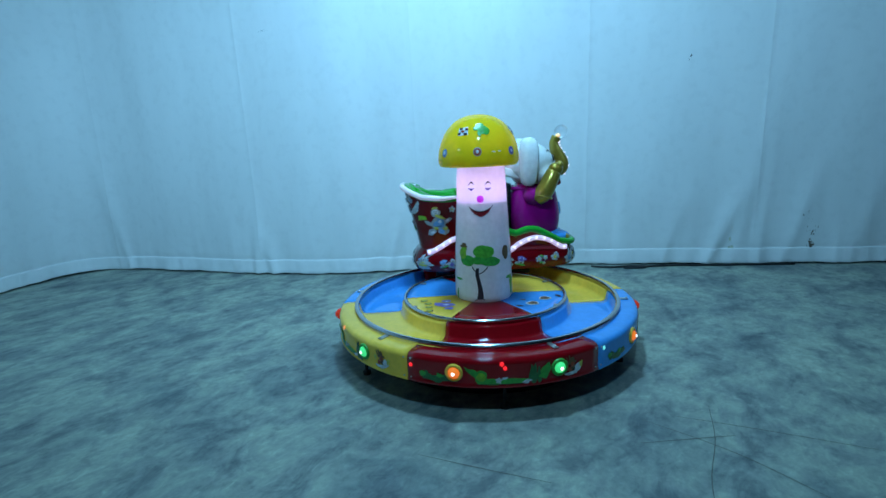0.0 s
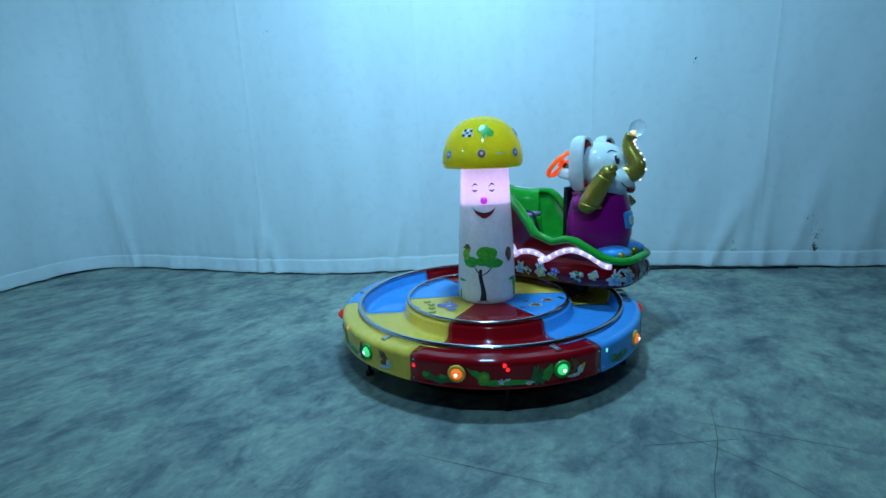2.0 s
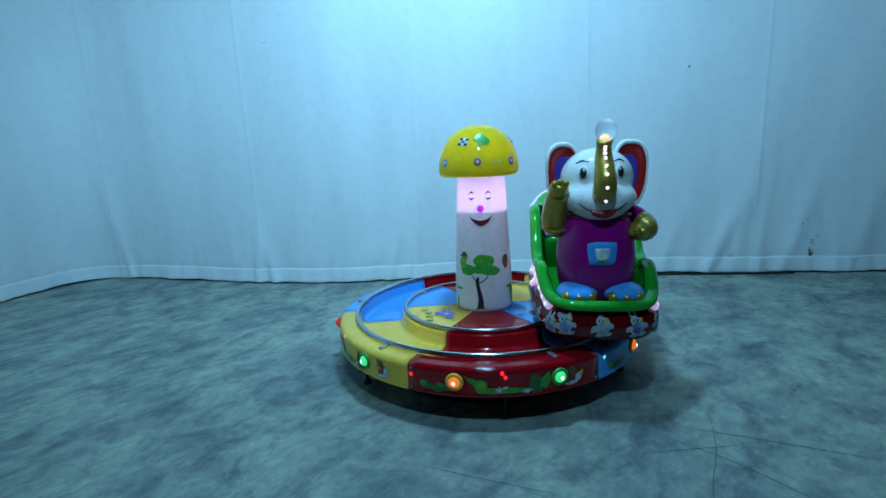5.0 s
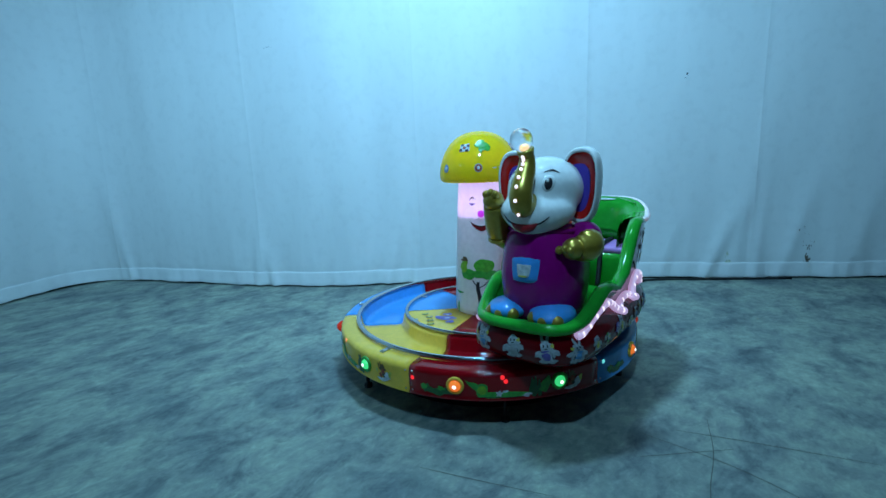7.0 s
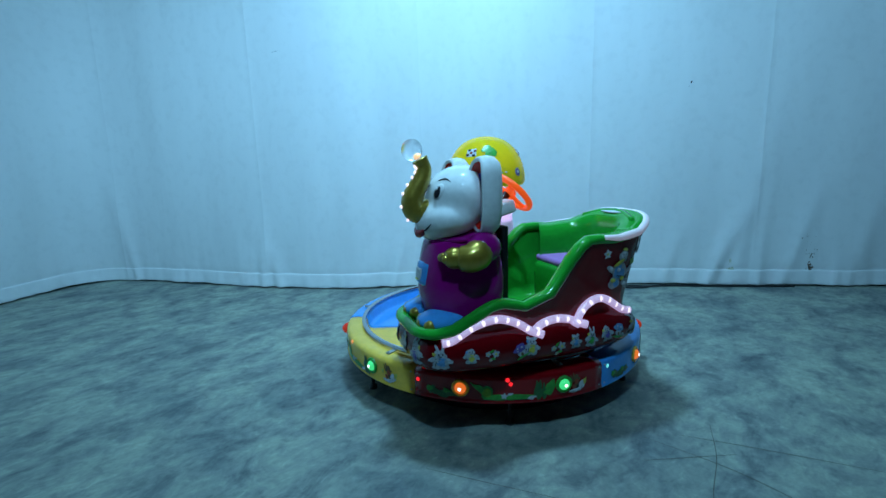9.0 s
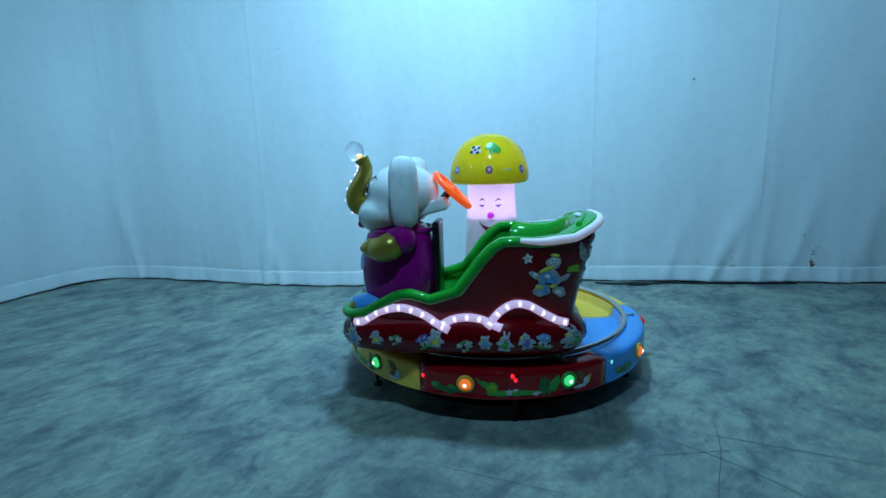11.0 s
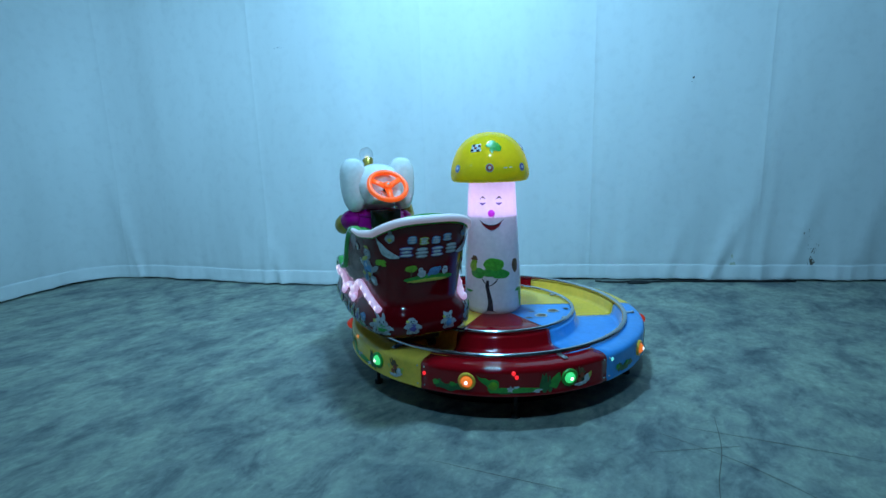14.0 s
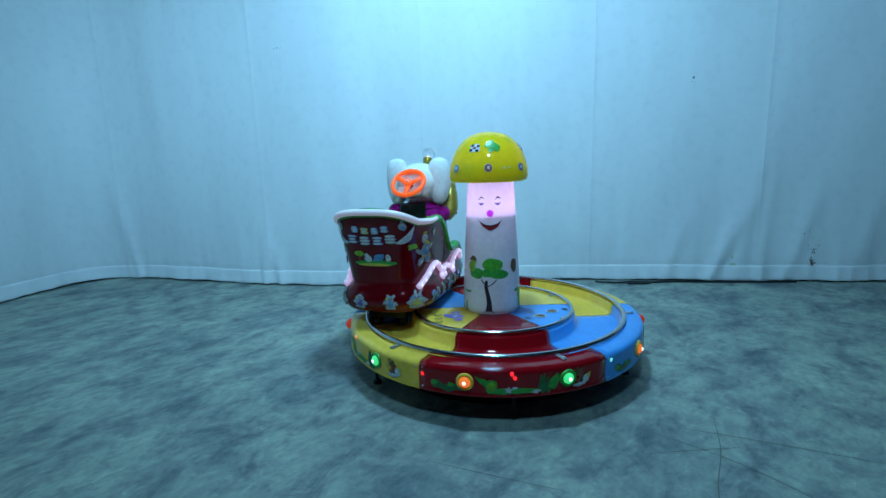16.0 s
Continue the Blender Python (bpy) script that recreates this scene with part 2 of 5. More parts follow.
# ---- the hall ----
def floor_material():
    m = bpy.data.materials.new("worn_concrete")
    m.use_nodes = True
    nt = m.node_tree
    b = nt.nodes["Principled BSDF"]
    tc = nt.nodes.new("ShaderNodeTexCoord")

    def noise_tex(scale, detail, rough, distort=0.0):
        n = nt.nodes.new("ShaderNodeTexNoise")
        n.inputs["Scale"].default_value, n.inputs["Detail"].default_value = scale, detail
        n.inputs["Roughness"].default_value, n.inputs["Distortion"].default_value = rough, distort
        nt.links.new(tc.outputs["Object"], n.inputs["Vector"])
        return n

    def slanted(turn, sx, sy):
        """Coordinates drawn out along one direction of the floor."""
        n = nt.nodes.new("ShaderNodeMapping")
        n.vector_type = "TEXTURE"
        n.inputs["Rotation"].default_value = (0, 0, radians(turn))
        n.inputs["Scale"].default_value = (sx, sy, 1)
        nt.links.new(tc.outputs["Object"], n.inputs["Vector"])
        return n

    def ramp(src, stops):
        r = nt.nodes.new("ShaderNodeValToRGB")
        r.color_ramp.elements[0].position, r.color_ramp.elements[0].color = stops[0][0], (*stops[0][1], 1)
        r.color_ramp.elements[1].position, r.color_ramp.elements[1].color = stops[1][0], (*stops[1][1], 1)
        for p, c in stops[2:]:
            e = r.color_ramp.elements.new(p)
            e.color = (*c, 1)
        nt.links.new(src, r.inputs["Fac"])
        return r

    def mult(a, c, fac=1.0):
        x = nt.nodes.new("ShaderNodeMix")
        x.data_type, x.blend_type = "RGBA", "MULTIPLY"
        x.inputs["Factor"].default_value = fac
        nt.links.new(a, x.inputs["A"])
        nt.links.new(c, x.inputs["B"])
        return x.outputs["Result"]

    trowel, cross = slanted(58, 1.28, 0.85), slanted(35, 1.1, 0.9)
    long_a, long_b, flecks = noise_tex(5.0, 8, 0.66, 0.5), noise_tex(13, 8, 0.7, 0.5), noise_tex(22, 6, 0.62, 0.8)
    for n in (long_a, flecks):
        nt.links.new(trowel.outputs[0], n.inputs["Vector"])
    nt.links.new(cross.outputs[0], long_b.inputs["Vector"])
    big = ramp(noise_tex(1.7, 7, 0.62, 0.5).outputs["Fac"], [(0.36, (0.170, 0.205, 0.195)), (0.47, (0.265, 0.298, 0.258)), (0.62, (0.325, 0.362, 0.297))])
    streak = ramp(long_a.outputs["Fac"], [(0.36, (0.50, 0.53, 0.60)), (0.47, (0.86, 0.87, 0.90)), (0.55, (1.02, 1.03, 1.0)), (0.68, (1.22, 1.22, 1.18))])
    mid = ramp(long_b.outputs["Fac"], [(0.34, (0.66, 0.68, 0.72)), (0.46, (0.95, 0.95, 0.96)), (0.56, (1.04, 1.04, 1.03)), (0.68, (1.26, 1.26, 1.22))])
    fine = ramp(flecks.outputs["Fac"], [(0.34, (0.84, 0.85, 0.87)), (0.50, (0.98, 0.98, 0.98)), (0.64, (1.10, 1.10, 1.08)), (0.74, (1.35, 1.34, 1.30))])
    vor = nt.nodes.new("ShaderNodeTexVoronoi")
    vor.inputs["Scale"].default_value = 9
    nt.links.new(tc.outputs["Object"], vor.inputs["Vector"])
    speck = ramp(vor.outputs["Distance"], [(0.012, (0.5, 0.5, 0.5)), (0.04, (1.0, 1.0, 1.0))])
    col = mult(mult(mult(mult(big.outputs[0], streak.outputs[0]), mid.outputs[0]), fine.outputs[0]), speck.outputs[0], 0.6)
    nt.links.new(col, b.inputs["Base Color"])
    rr = nt.nodes.new("ShaderNodeMapRange")
    rr.inputs["To Min"].default_value, rr.inputs["To Max"].default_value = 0.42, 0.72
    nt.links.new(noise_tex(5, 5, 0.6).outputs["Fac"], rr.inputs["Value"])
    nt.links.new(rr.outputs[0], b.inputs["Roughness"])
    bp = nt.nodes.new("ShaderNodeBump")
    bp.inputs["Strength"].default_value, bp.inputs["Distance"].default_value = 0.15, 0.01
    nt.links.new(noise_tex(35, 6, 0.65).outputs["Fac"], bp.inputs["Height"])
    nt.links.new(bp.outputs[0], b.inputs["Normal"])
    return m


def cloth_material():
    m = bpy.data.materials.new("white_drape_cloth")
    m.use_nodes = True
    nt = m.node_tree
    b = nt.nodes["Principled BSDF"]
    b.inputs["Roughness"].default_value = 0.85
    tc = nt.nodes.new("ShaderNodeTexCoord")
    n1 = nt.nodes.new("ShaderNodeTexNoise")
    n1.inputs["Scale"].default_value, n1.inputs["Detail"].default_value = 1.3, 5
    n2 = nt.nodes.new("ShaderNodeTexNoise")
    n2.inputs["Scale"].default_value, n2.inputs["Detail"].default_value = 14, 6
    mp = nt.nodes.new("ShaderNodeMapping")
    mp.inputs["Scale"].default_value = (2.2, 2.2, 0.55)
    nt.links.new(tc.outputs["Object"], mp.inputs["Vector"])
    nt.links.new(mp.outputs[0], n1.inputs["Vector"])
    nt.links.new(tc.outputs["Object"], n2.inputs["Vector"])
    r1 = nt.nodes.new("ShaderNodeValToRGB")
    r1.color_ramp.elements[0].position, r1.color_ramp.elements[0].color = 0.35, (0.73, 0.75, 0.75, 1)
    r1.color_ramp.elements[1].position, r1.color_ramp.elements[1].color = 0.62, (0.78, 0.80, 0.80, 1)
    nt.links.new(n1.outputs["Fac"], r1.inputs["Fac"])
    r2 = nt.nodes.new("ShaderNodeValToRGB")
    r2.color_ramp.elements[0].position, r2.color_ramp.elements[0].color = 0.22, (0.94, 0.94, 0.94, 1)
    r2.color_ramp.elements[1].position, r2.color_ramp.elements[1].color = 0.5, (1, 1, 1, 1)
    nt.links.new(n2.outputs["Fac"], r2.inputs["Fac"])
    x = nt.nodes.new("ShaderNodeMix")
    x.data_type, x.blend_type = "RGBA", "MULTIPLY"
    x.inputs["Factor"].default_value = 1.0
    nt.links.new(r1.outputs[0], x.inputs["A"])
    nt.links.new(r2.outputs[0], x.inputs["B"])
    nt.links.new(x.outputs["Result"], b.inputs["Base Color"])
    w = nt.nodes.new("ShaderNodeTexNoise")
    w.inputs["Scale"].default_value, w.inputs["Detail"].default_value = 260, 2
    nt.links.new(tc.outputs["Object"], w.inputs["Vector"])
    wide = nt.nodes.new("ShaderNodeTexNoise")
    wide.inputs["Scale"].default_value, wide.inputs["Detail"].default_value = 3.5, 5
    mp2 = nt.nodes.new("ShaderNodeMapping")
    mp2.inputs["Scale"].default_value = (1.6, 1.6, 0.5)
    nt.links.new(tc.outputs["Object"], mp2.inputs["Vector"])
    nt.links.new(mp2.outputs[0], wide.inputs["Vector"])
    bp = nt.nodes.new("ShaderNodeBump")
    bp.inputs["Strength"].default_value, bp.inputs["Distance"].default_value = 0.22, 0.03
    nt.links.new(wide.outputs["Fac"], bp.inputs["Height"])
    bq = nt.nodes.new("ShaderNodeBump")
    bq.inputs["Strength"].default_value, bq.inputs["Distance"].default_value = 0.12, 0.002
    nt.links.new(w.outputs["Fac"], bq.inputs["Height"])
    nt.links.new(bp.outputs[0], bq.inputs["Normal"])
    nt.links.new(bq.outputs[0], b.inputs["Normal"])
    return m


CONCRETE = floor_material()
CLOTH = cloth_material()
DARKWALL = material("dark_hall_wall", (0.05, 0.055, 0.06), 0.8, 0, 0.2, 20, 0.1)
GREYWALL = material("dim_hall_wall", (0.10, 0.105, 0.11), 0.8, 0, 0.1, 20, 0.1, patch=0.1)
RUST = material("rust_stain", (0.16, 0.12, 0.09), 0.85, 0, 0.5, 50)
SCUFF = material("grey_scuff", (0.42, 0.47, 0.50), 0.85, 0, 0.3, 30)

tagged(part("floor", box((-0.1, -1.6, -0.06), (11, 9.4, 0.12)), CONCRETE, smooth=False), "stained grey concrete floor with dark patches and scratches", "floor", kind="structure")
# unseen shell added round the hall; dark so that the gloss reflects little
tagged(part("ceiling", box((-0.1, -1.6, 4.06), (11, 9.4, 0.12)), GREYWALL, smooth=False), "plain unseen ceiling, added and kept dark to darken reflections", "ceiling", kind="structure")
for nm, c, s, mt in (("wall_north", (-0.1, 2.55, 2), (11, 0.12, 4), DARKWALL), ("wall_west", (-5.2, -1.6, 2), (0.12, 8.1, 4), DARKWALL),
                     ("wall_east", (4.9, -1.6, 2), (0.12, 8.1, 4), GREYWALL), ("wall_south", (-0.1, -5.75, 2), (11, 0.12, 4), GREYWALL)):
    tagged(part(nm, box(c, s), mt, smooth=False), "plain unseen hall wall, added to close the room", "wall", kind="structure")

# the drapes hang in sewn lengths along this line on the floor
DRAPE_LINE = smooth_path([(-4.32, -5.0, 0), (-4.30, -3.0, 0), (-4.28, -1.0, 0), (-4.25, 0.6, 0), (-4.20, 1.30, 0), (-4.06, 1.72, 0), (-3.66, 1.84, 0),
                          (-3.0, 1.70, 0), (-2.05, 1.52, 0), (-1.3, 1.46, 0), (-0.6, 1.54, 0), (0.3, 1.60, 0), (0.9, 1.60, 0), (1.6, 1.55, 0), (2.3, 1.50, 0),
                          (3.3, 1.46, 0), (4.1, 1.44, 0), (4.8, 1.44, 0)], 60)
DRAPE_LEN = [0.0]
for p, q in zip(DRAPE_LINE, DRAPE_LINE[1:]):
    DRAPE_LEN.append(DRAPE_LEN[-1] + (q - p).length)


def along(s):
    i = min(max(int(np.searchsorted(DRAPE_LEN, s)) - 1, 0), len(DRAPE_LINE) - 2)
    f = (s - DRAPE_LEN[i]) / max(DRAPE_LEN[i + 1] - DRAPE_LEN[i], 1e-9)
    p, d = DRAPE_LINE[i].lerp(DRAPE_LINE[i + 1], f), (DRAPE_LINE[i + 1] - DRAPE_LINE[i]).normalized()
    return p, Vector((d.y, -d.x, 0))


def at_x(x):
    return next(DRAPE_LEN[i] for i, p in enumerate(DRAPE_LINE) if p.x >= x and p.y > 1.3)


SEAMS = [0.0, 1.6, 3.2, 4.8, at_x(-3.75), at_x(-2.06), at_x(-0.56), at_x(0.90), at_x(2.27), at_x(3.75), DRAPE_LEN[-1]]


def swell(x, c, w):
    return math.exp(-((x - c) / w) ** 2)


# slanting folds: where along the line at the hem, lean, width, depth, height they reach
FOLDS = [(at_x(-2.12), 0.10, 0.05, 0.035, 0.5), (at_x(-1.95), -0.16, 0.05, 0.03, 0.35), (at_x(-2.3), 0.2, 0.06, 0.02, 0.3), (at_x(-3.72), -0.10, 0.06, 0.04, 1.9),
         (at_x(-3.62), -0.16, 0.05, 0.03, 0.8), (at_x(-0.86), 0.25, 0.05, 0.03, 0.55), (at_x(-0.62), 0.06, 0.05, 0.025, 0.8), (at_x(-1.1), 0.3, 0.05, 0.015, 0.3),
         (at_x(1.0), 0.05, 0.05, 0.02, 1.0), (at_x(1.55), 0.25, 0.06, 0.02, 0.5), (at_x(1.9), 0.40, 0.06, 0.03, 0.6), (at_x(2.12), 0.14, 0.05, 0.03, 1.5),
         (at_x(2.3), 0.06, 0.05, 0.025, 1.8), (at_x(2.5), 0.28, 0.06, 0.02, 0.8), (at_x(3.0), 0.25, 0.07, 0.03, 0.9), (at_x(3.3), 0.3, 0.07, 0.03, 1.2),
         (at_x(3.6), 0.25, 0.06, 0.03, 1.4), (at_x(0.6), -0.1, 0.05, 0.012, 0.4)]


def drape_offset(s, z):
    """How far the cloth stands out of its line."""
    out = 0.016 * noise.noise((s * 0.9, 3.1, z * 0.3)) + 0.006 * noise.noise((s * 3.0, 7.7, z * 0.6))
    low = 0.95 * math.exp(-z / 0.26)
    out += low * (0.022 * noise.noise((s * 5.5, 1.3, z * 1.5)) + 0.014 * noise.noise((s * 12, 5.3, z * 2)))
    out -= 0.003 * swell(z, 0.135, 0.014)
    for c, lean, w, d, h in FOLDS:
        if abs(s - c) < 1.6 and z < h * 1.3:
            fade = max(0.0, 1 - (z / (h * 1.3)) ** 2)
            out += (0.9 if h < 0.9 else 0.3) * d * fade * swell(s, c + lean * z, 1.2 * w * (0.7 + 0.6 * z / h))
    for c in SEAMS[1:-1]:
        out += 0.003 * swell(s, c, 0.016)
    out += 0.0011 * swell(z, 2.03 - 0.03 * (s - 6) / 4, 0.014)
    return out


def drape(s0, s1):
    bm = bmesh.new()
    heights = [0.0, 0.012, 0.03, 0.05, 0.07, 0.09, 0.1, 0.108, 0.115, 0.122, 0.13, 0.14, 0.16, 0.19] + [0.22 + 0.035 * i for i in range(12)] + [0.66 + 0.075 * i for i in range(17)]
    heights += [1.96, 1.985, 2.0, 2.015, 2.03, 2.045, 2.06, 2.1, 2.2, 2.35, 2.6, 3.0, 3.5, 4.0]
    cols = max(12, int((s1 - s0) / 0.018))
    rings = []
    for i in range(cols + 1):
        s = s0 + (s1 - s0) * i / cols
        p, n = along(s)
        hem = 0.016 + 0.014 * noise.noise((s * 2.2, 9.1, 0)) + 0.006 * noise.noise((s * 9, 2.1, 0))
        rings.append([bm.verts.new(p + n * drape_offset(s, z) + Vector((0, 0, z + max(hem, 0.004) * (1 - z / 4.0)))) for z in heights])
    grid_faces(bm, rings, wrap_u=False)
    return bm


for i, (s0, s1) in enumerate(zip(SEAMS, SEAMS[1:])):
    ob = part("drape", drape(s0, s1), CLOTH)
    tagged(ob, "white cloth drape hanging from the ceiling to the floor", "curtain", "drapes round the hall", "structure")
    md = ob.modifiers.new("cloth", "SOLIDIFY")
    md.thickness, md.offset, md.use_rim = 0.004, -1, False


HEM_CLOTH = CLOTH.copy()
HEM_CLOTH.name = "double_hem_cloth"
for node in HEM_CLOTH.node_tree.nodes:
    if node.type == "VALTORGB" and node.color_ramp.elements[1].color[0] < 0.9:
        node.color_ramp.elements[0].color, node.color_ramp.elements[1].color = (0.80, 0.82, 0.82, 1), (0.86, 0.87, 0.87, 1)
drapes = [o for o in scene.objects if o.name.startswith("drape")]
for ob, (s0, s1) in zip(drapes, zip(SEAMS, SEAMS[1:])):
    bm = bmesh.new()
    rings = []
    cols = max(12, int((s1 - s0) / 0.018))
    for i in range(cols + 1):
        s = s0 + (s1 - s0) * i / cols
        p, n = along(s)
        top = 0.128 + 0.006 * noise.noise((s * 1.7, 4.4, 0))
        rings.append([bm.verts.new(p + n * (drape_offset(s, z) + 0.0065 - 0.0035 * (j in (0, 8))) + Vector((0, 0, z + 0.016))) for j, z in enumerate([0.0 + 0.008 * noise.noise((s * 2.2, 9.1, 0)) + top * f for f in (0, 0.06, 0.2, 0.4, 0.6, 0.8, 0.93, 0.98, 1.0)])])
    grid_faces(bm, rings, wrap_u=False)
    part("hem", bm, HEM_CLOTH, ob, "doubled white hem of the drape")


def on_drape(s, z, lift):
    p, n = along(s)
    return p + n * (drape_offset(s, z) + lift + 0.002) + Vector((0, 0, z + 0.016))


def drape_mark(name, label, x, z, shapes, mat):
    s = at_x(x)
    ob = part(name, print_on(lambda u, v, k: on_drape(s + u, z + v, k), shapes, 0.002), mat)
    return tagged(ob, label, "stain", kind="structure")


random.seed(4)
rust = [(random.gauss(0.01, 0.012) + 0.02 * (v > 0.1), v, random.uniform(0.004, 0.016), random.uniform(0.008, 0.03), random.uniform(-20, 20), 0.3)
        for v in [random.uniform(-0.06, 0.12) for _ in range(16)]]
rust += [(random.gauss(-0.03, 0.06), random.uniform(0.10, 0.28), random.uniform(0.003, 0.010), random.uniform(0.005, 0.016), random.uniform(-60, 60), 0.3) for _ in range(18)]
rust += [(0.02, -0.01, 0.028, 0.065, 8, 0.35), (0.045, -0.09, 0.018, 0.035, 20, 0.35), (0.05, 0.14, 0.02, 0.03, 30, 0.4), (0.0, 0.2, 0.016, 0.02, 0, 0.4)]
drape_mark("stain", "brown rust stain near the hem of the drape", 2.69, 0.16, rust, RUST)
drape_mark("stain", "small dark spot on the white drape", 1.68, 1.70, [(0, 0, 0.012, 0.021, -20, 0.2), (-0.012, -0.03, 0.004, 0.008, -30, 0.2)], INK)
drape_mark("scuff", "grey scuffed streak on the white drape", -1.82, 2.08, [(0, 0, 0.15, 0.008, 0, 0.25), (0.03, 0.006, 0.09, 0.007, 0, 0.25)], SCUFF)
drape_mark("scuff", "grey scuffed streak on the white drape", 1.78, 1.955, [(0, 0, 0.11, 0.006, 0, 0.25)], SCUFF)
drape_mark("stain", "faint yellow stain running down the drape hem", 2.10, 0.10, [(0, 0.03, 0.035, 0.10, 5, 0.3), (0.02, 0.16, 0.025, 0.07, -8, 0.3)], FAINT)
drape_mark("stain", "faint spots on the white drape", 1.62, 0.62, [(0, 0, 0.010, 0.012, 0, 0.25), (0.02, -0.1, 0.006, 0.008, 0, 0.25)], SCUFF)

# a black cable along the hem and scratches on the floor
cable = smooth_path([(0.95, 1.52, 0.009), (1.02, 1.49, 0.009), (1.15, 1.475, 0.009), (1.28, 1.50, 0.009), (1.40, 1.46, 0.012), (1.34, 1.435, 0.009), (1.22, 1.45, 0.009), (1.6, 1.49, 0.009), (2.0, 1.47, 0.009), (2.6, 1.455, 0.009)], 8)
tagged(part("floor_cable", tube(cable, 0.008, 8), BLACK), "black electric cable lying along the drape hem", "cable")


def scratch(points, w=0.0016):
    bm = bmesh.new()
    pts = smooth_path(points, 6)
    ring = []
    for i, p in enumerate(pts):
        d = (pts[min(i + 1, len(pts) - 1)] - pts[max(i - 1, 0)]).normalized()
        n = Vector((-d.y, d.x, 0)) * w * (0.5 + 0.5 * math.sin(math.pi * i / (len(pts) - 1)))
        ring.append([bm.verts.new(p - n), bm.verts.new(p + n)])
    grid_faces(bm, ring, wrap_u=False)
    return bm


SCRATCH = material("floor_scratch", (0.11, 0.11, 0.09), 0.7, 0, 0.3, 60)
for pts in ([(0.90, -0.70, 0.001), (0.82, -0.92, 0.001), (0.70, -1.15, 0.001), (0.62, -1.4, 0.001)], [(0.60, -0.80, 0.001), (0.85, -1.0, 0.001), (1.05, -1.25, 0.001)],
            [(0.74, -0.78, 0.001), (1.0, -0.86, 0.001), (1.35, -0.98, 0.001)], [(-0.25, -1.03, 0.001), (-0.05, -1.09, 0.001), (0.2, -1.16, 0.001)], [(0.55, -0.95, 0.001), (0.9, -0.9, 0.001)]):
    tagged(part("scratch", scratch(pts), SCRATCH), "dark scratch in the concrete floor", "scratch", kind="structure")


# ---- the round track base ----
base = empty("ride_base")
tagged(base, "round glossy ride base in red, yellow and blue sectors", "ride base")
RING = [(0.716, 0.134), (0.780, 0.130), (0.797, 0.130), (0.8035, 0.133), (0.8045, 0.139), (0.802, 0.145), (0.800, 0.152), (0.800, 0.230), (0.798, 0.240), (0.792, 0.248), (0.782, 0.253), (0.765, 0.2555), (0.740, 0.256),
        (0.715, 0.256), (0.702, 0.250), (0.696, 0.240), (0.690, 0.205), (0.682, 0.192), (0.665, 0.187), (0.500, 0.187), (0.478, 0.191), (0.468, 0.200), (0.460, 0.245), (0.454, 0.256),
        (0.440, 0.262), (0.40, 0.264), (0.13, 0.266)]
for k in range(6):
    colour = (RED, BLUE, YELLOW)[k % 3]
    ob = part("sector_shell", lathe(RING, -114 + 60 * k + 0.12, -54 + 60 * k - 0.12, 20), colour, base, ("red", "blue", "yellow")[k % 3] + " glossy fibreglass sector")
    md = ob.modifiers.new("shell", "SOLIDIFY")
    md.thickness, md.offset = 0.006, -1
# added black pan: stands for shade under the base, stops light between sectors
part("shade_skirt", lathe([(0.50, 0.181), (0.685, 0.181), (0.690, 0.128), (0.625, 0.122), (0.615, 0.0), (0.4, 0.0)], steps=72), BLACK, base, "added black skirt that stands for the shade under the base")
part("outer_rail", lathe([(0.706 + 0.0115 * math.cos(a), 0.268 + 0.0115 * math.sin(a)) for a in [2 * math.pi * i / 12 for i in range(13)]], steps=96), CHROME, base, "chrome tube rail")
part("inner_rail", lathe([(0.441 + 0.0095 * math.cos(a), 0.273 + 0.0095 * math.sin(a)) for a in [2 * math.pi * i / 12 for i in range(13)]], steps=80), CHROME, base, "chrome tube rail")


def ring_point(r, deg, z):
    return Vector((r * math.cos(radians(deg)), r * math.sin(radians(deg)), z))


def bracket(r0, r1, deg, z):
    bm = box((0, 0, 0), (abs(r1 - r0), 0.022, 0.006), bevel=0.002)
    blob((0.35 * (r1 - r0), 0, 0.004), (0.006, 0.006, 0.004), bm, rings=6, sides=8)
    bmesh.ops.rotate(bm, verts=bm.verts[:], cent=(0, 0, 0), matrix=Matrix.Rotation(radians(deg + 5), 3, "Z"))
    bmesh.ops.translate(bm, verts=bm.verts[:], vec=ring_point((r0 + r1) / 2, deg, z))
    return bm


for k in range(6):
    part("rail_clip", bracket(0.703, 0.762, -68 + 60 * k, 0.2595), STEEL, base, "zinc rail clip")
    part("rail_clip", bracket(0.41, 0.442, -90 + 60 * k, 0.2685), STEEL, base, "zinc rail clip")
for deg in range(-84, 276, 60):
    part("foot", lathe([(0.020, 0.0), (0.020, 0.016), (0.008, 0.018), (0.008, 0.11)], steps=12, centre=ring_point(0.725, deg, 0).xy), BLACK, base, "black levelling foot")

def disc_lathe(profile, steps=20):
    """profile of (out along x, radius)"""
    bm = bmesh.new()
    rings = []
    for i in range(steps):
        a = 2 * math.pi * i / steps
        rings.append([bm.verts.new((x, r * math.cos(a), r * math.sin(a))) for x, r in profile])
    grid_faces(bm, rings, wrap_u=False, wrap_v=True)
    return bm


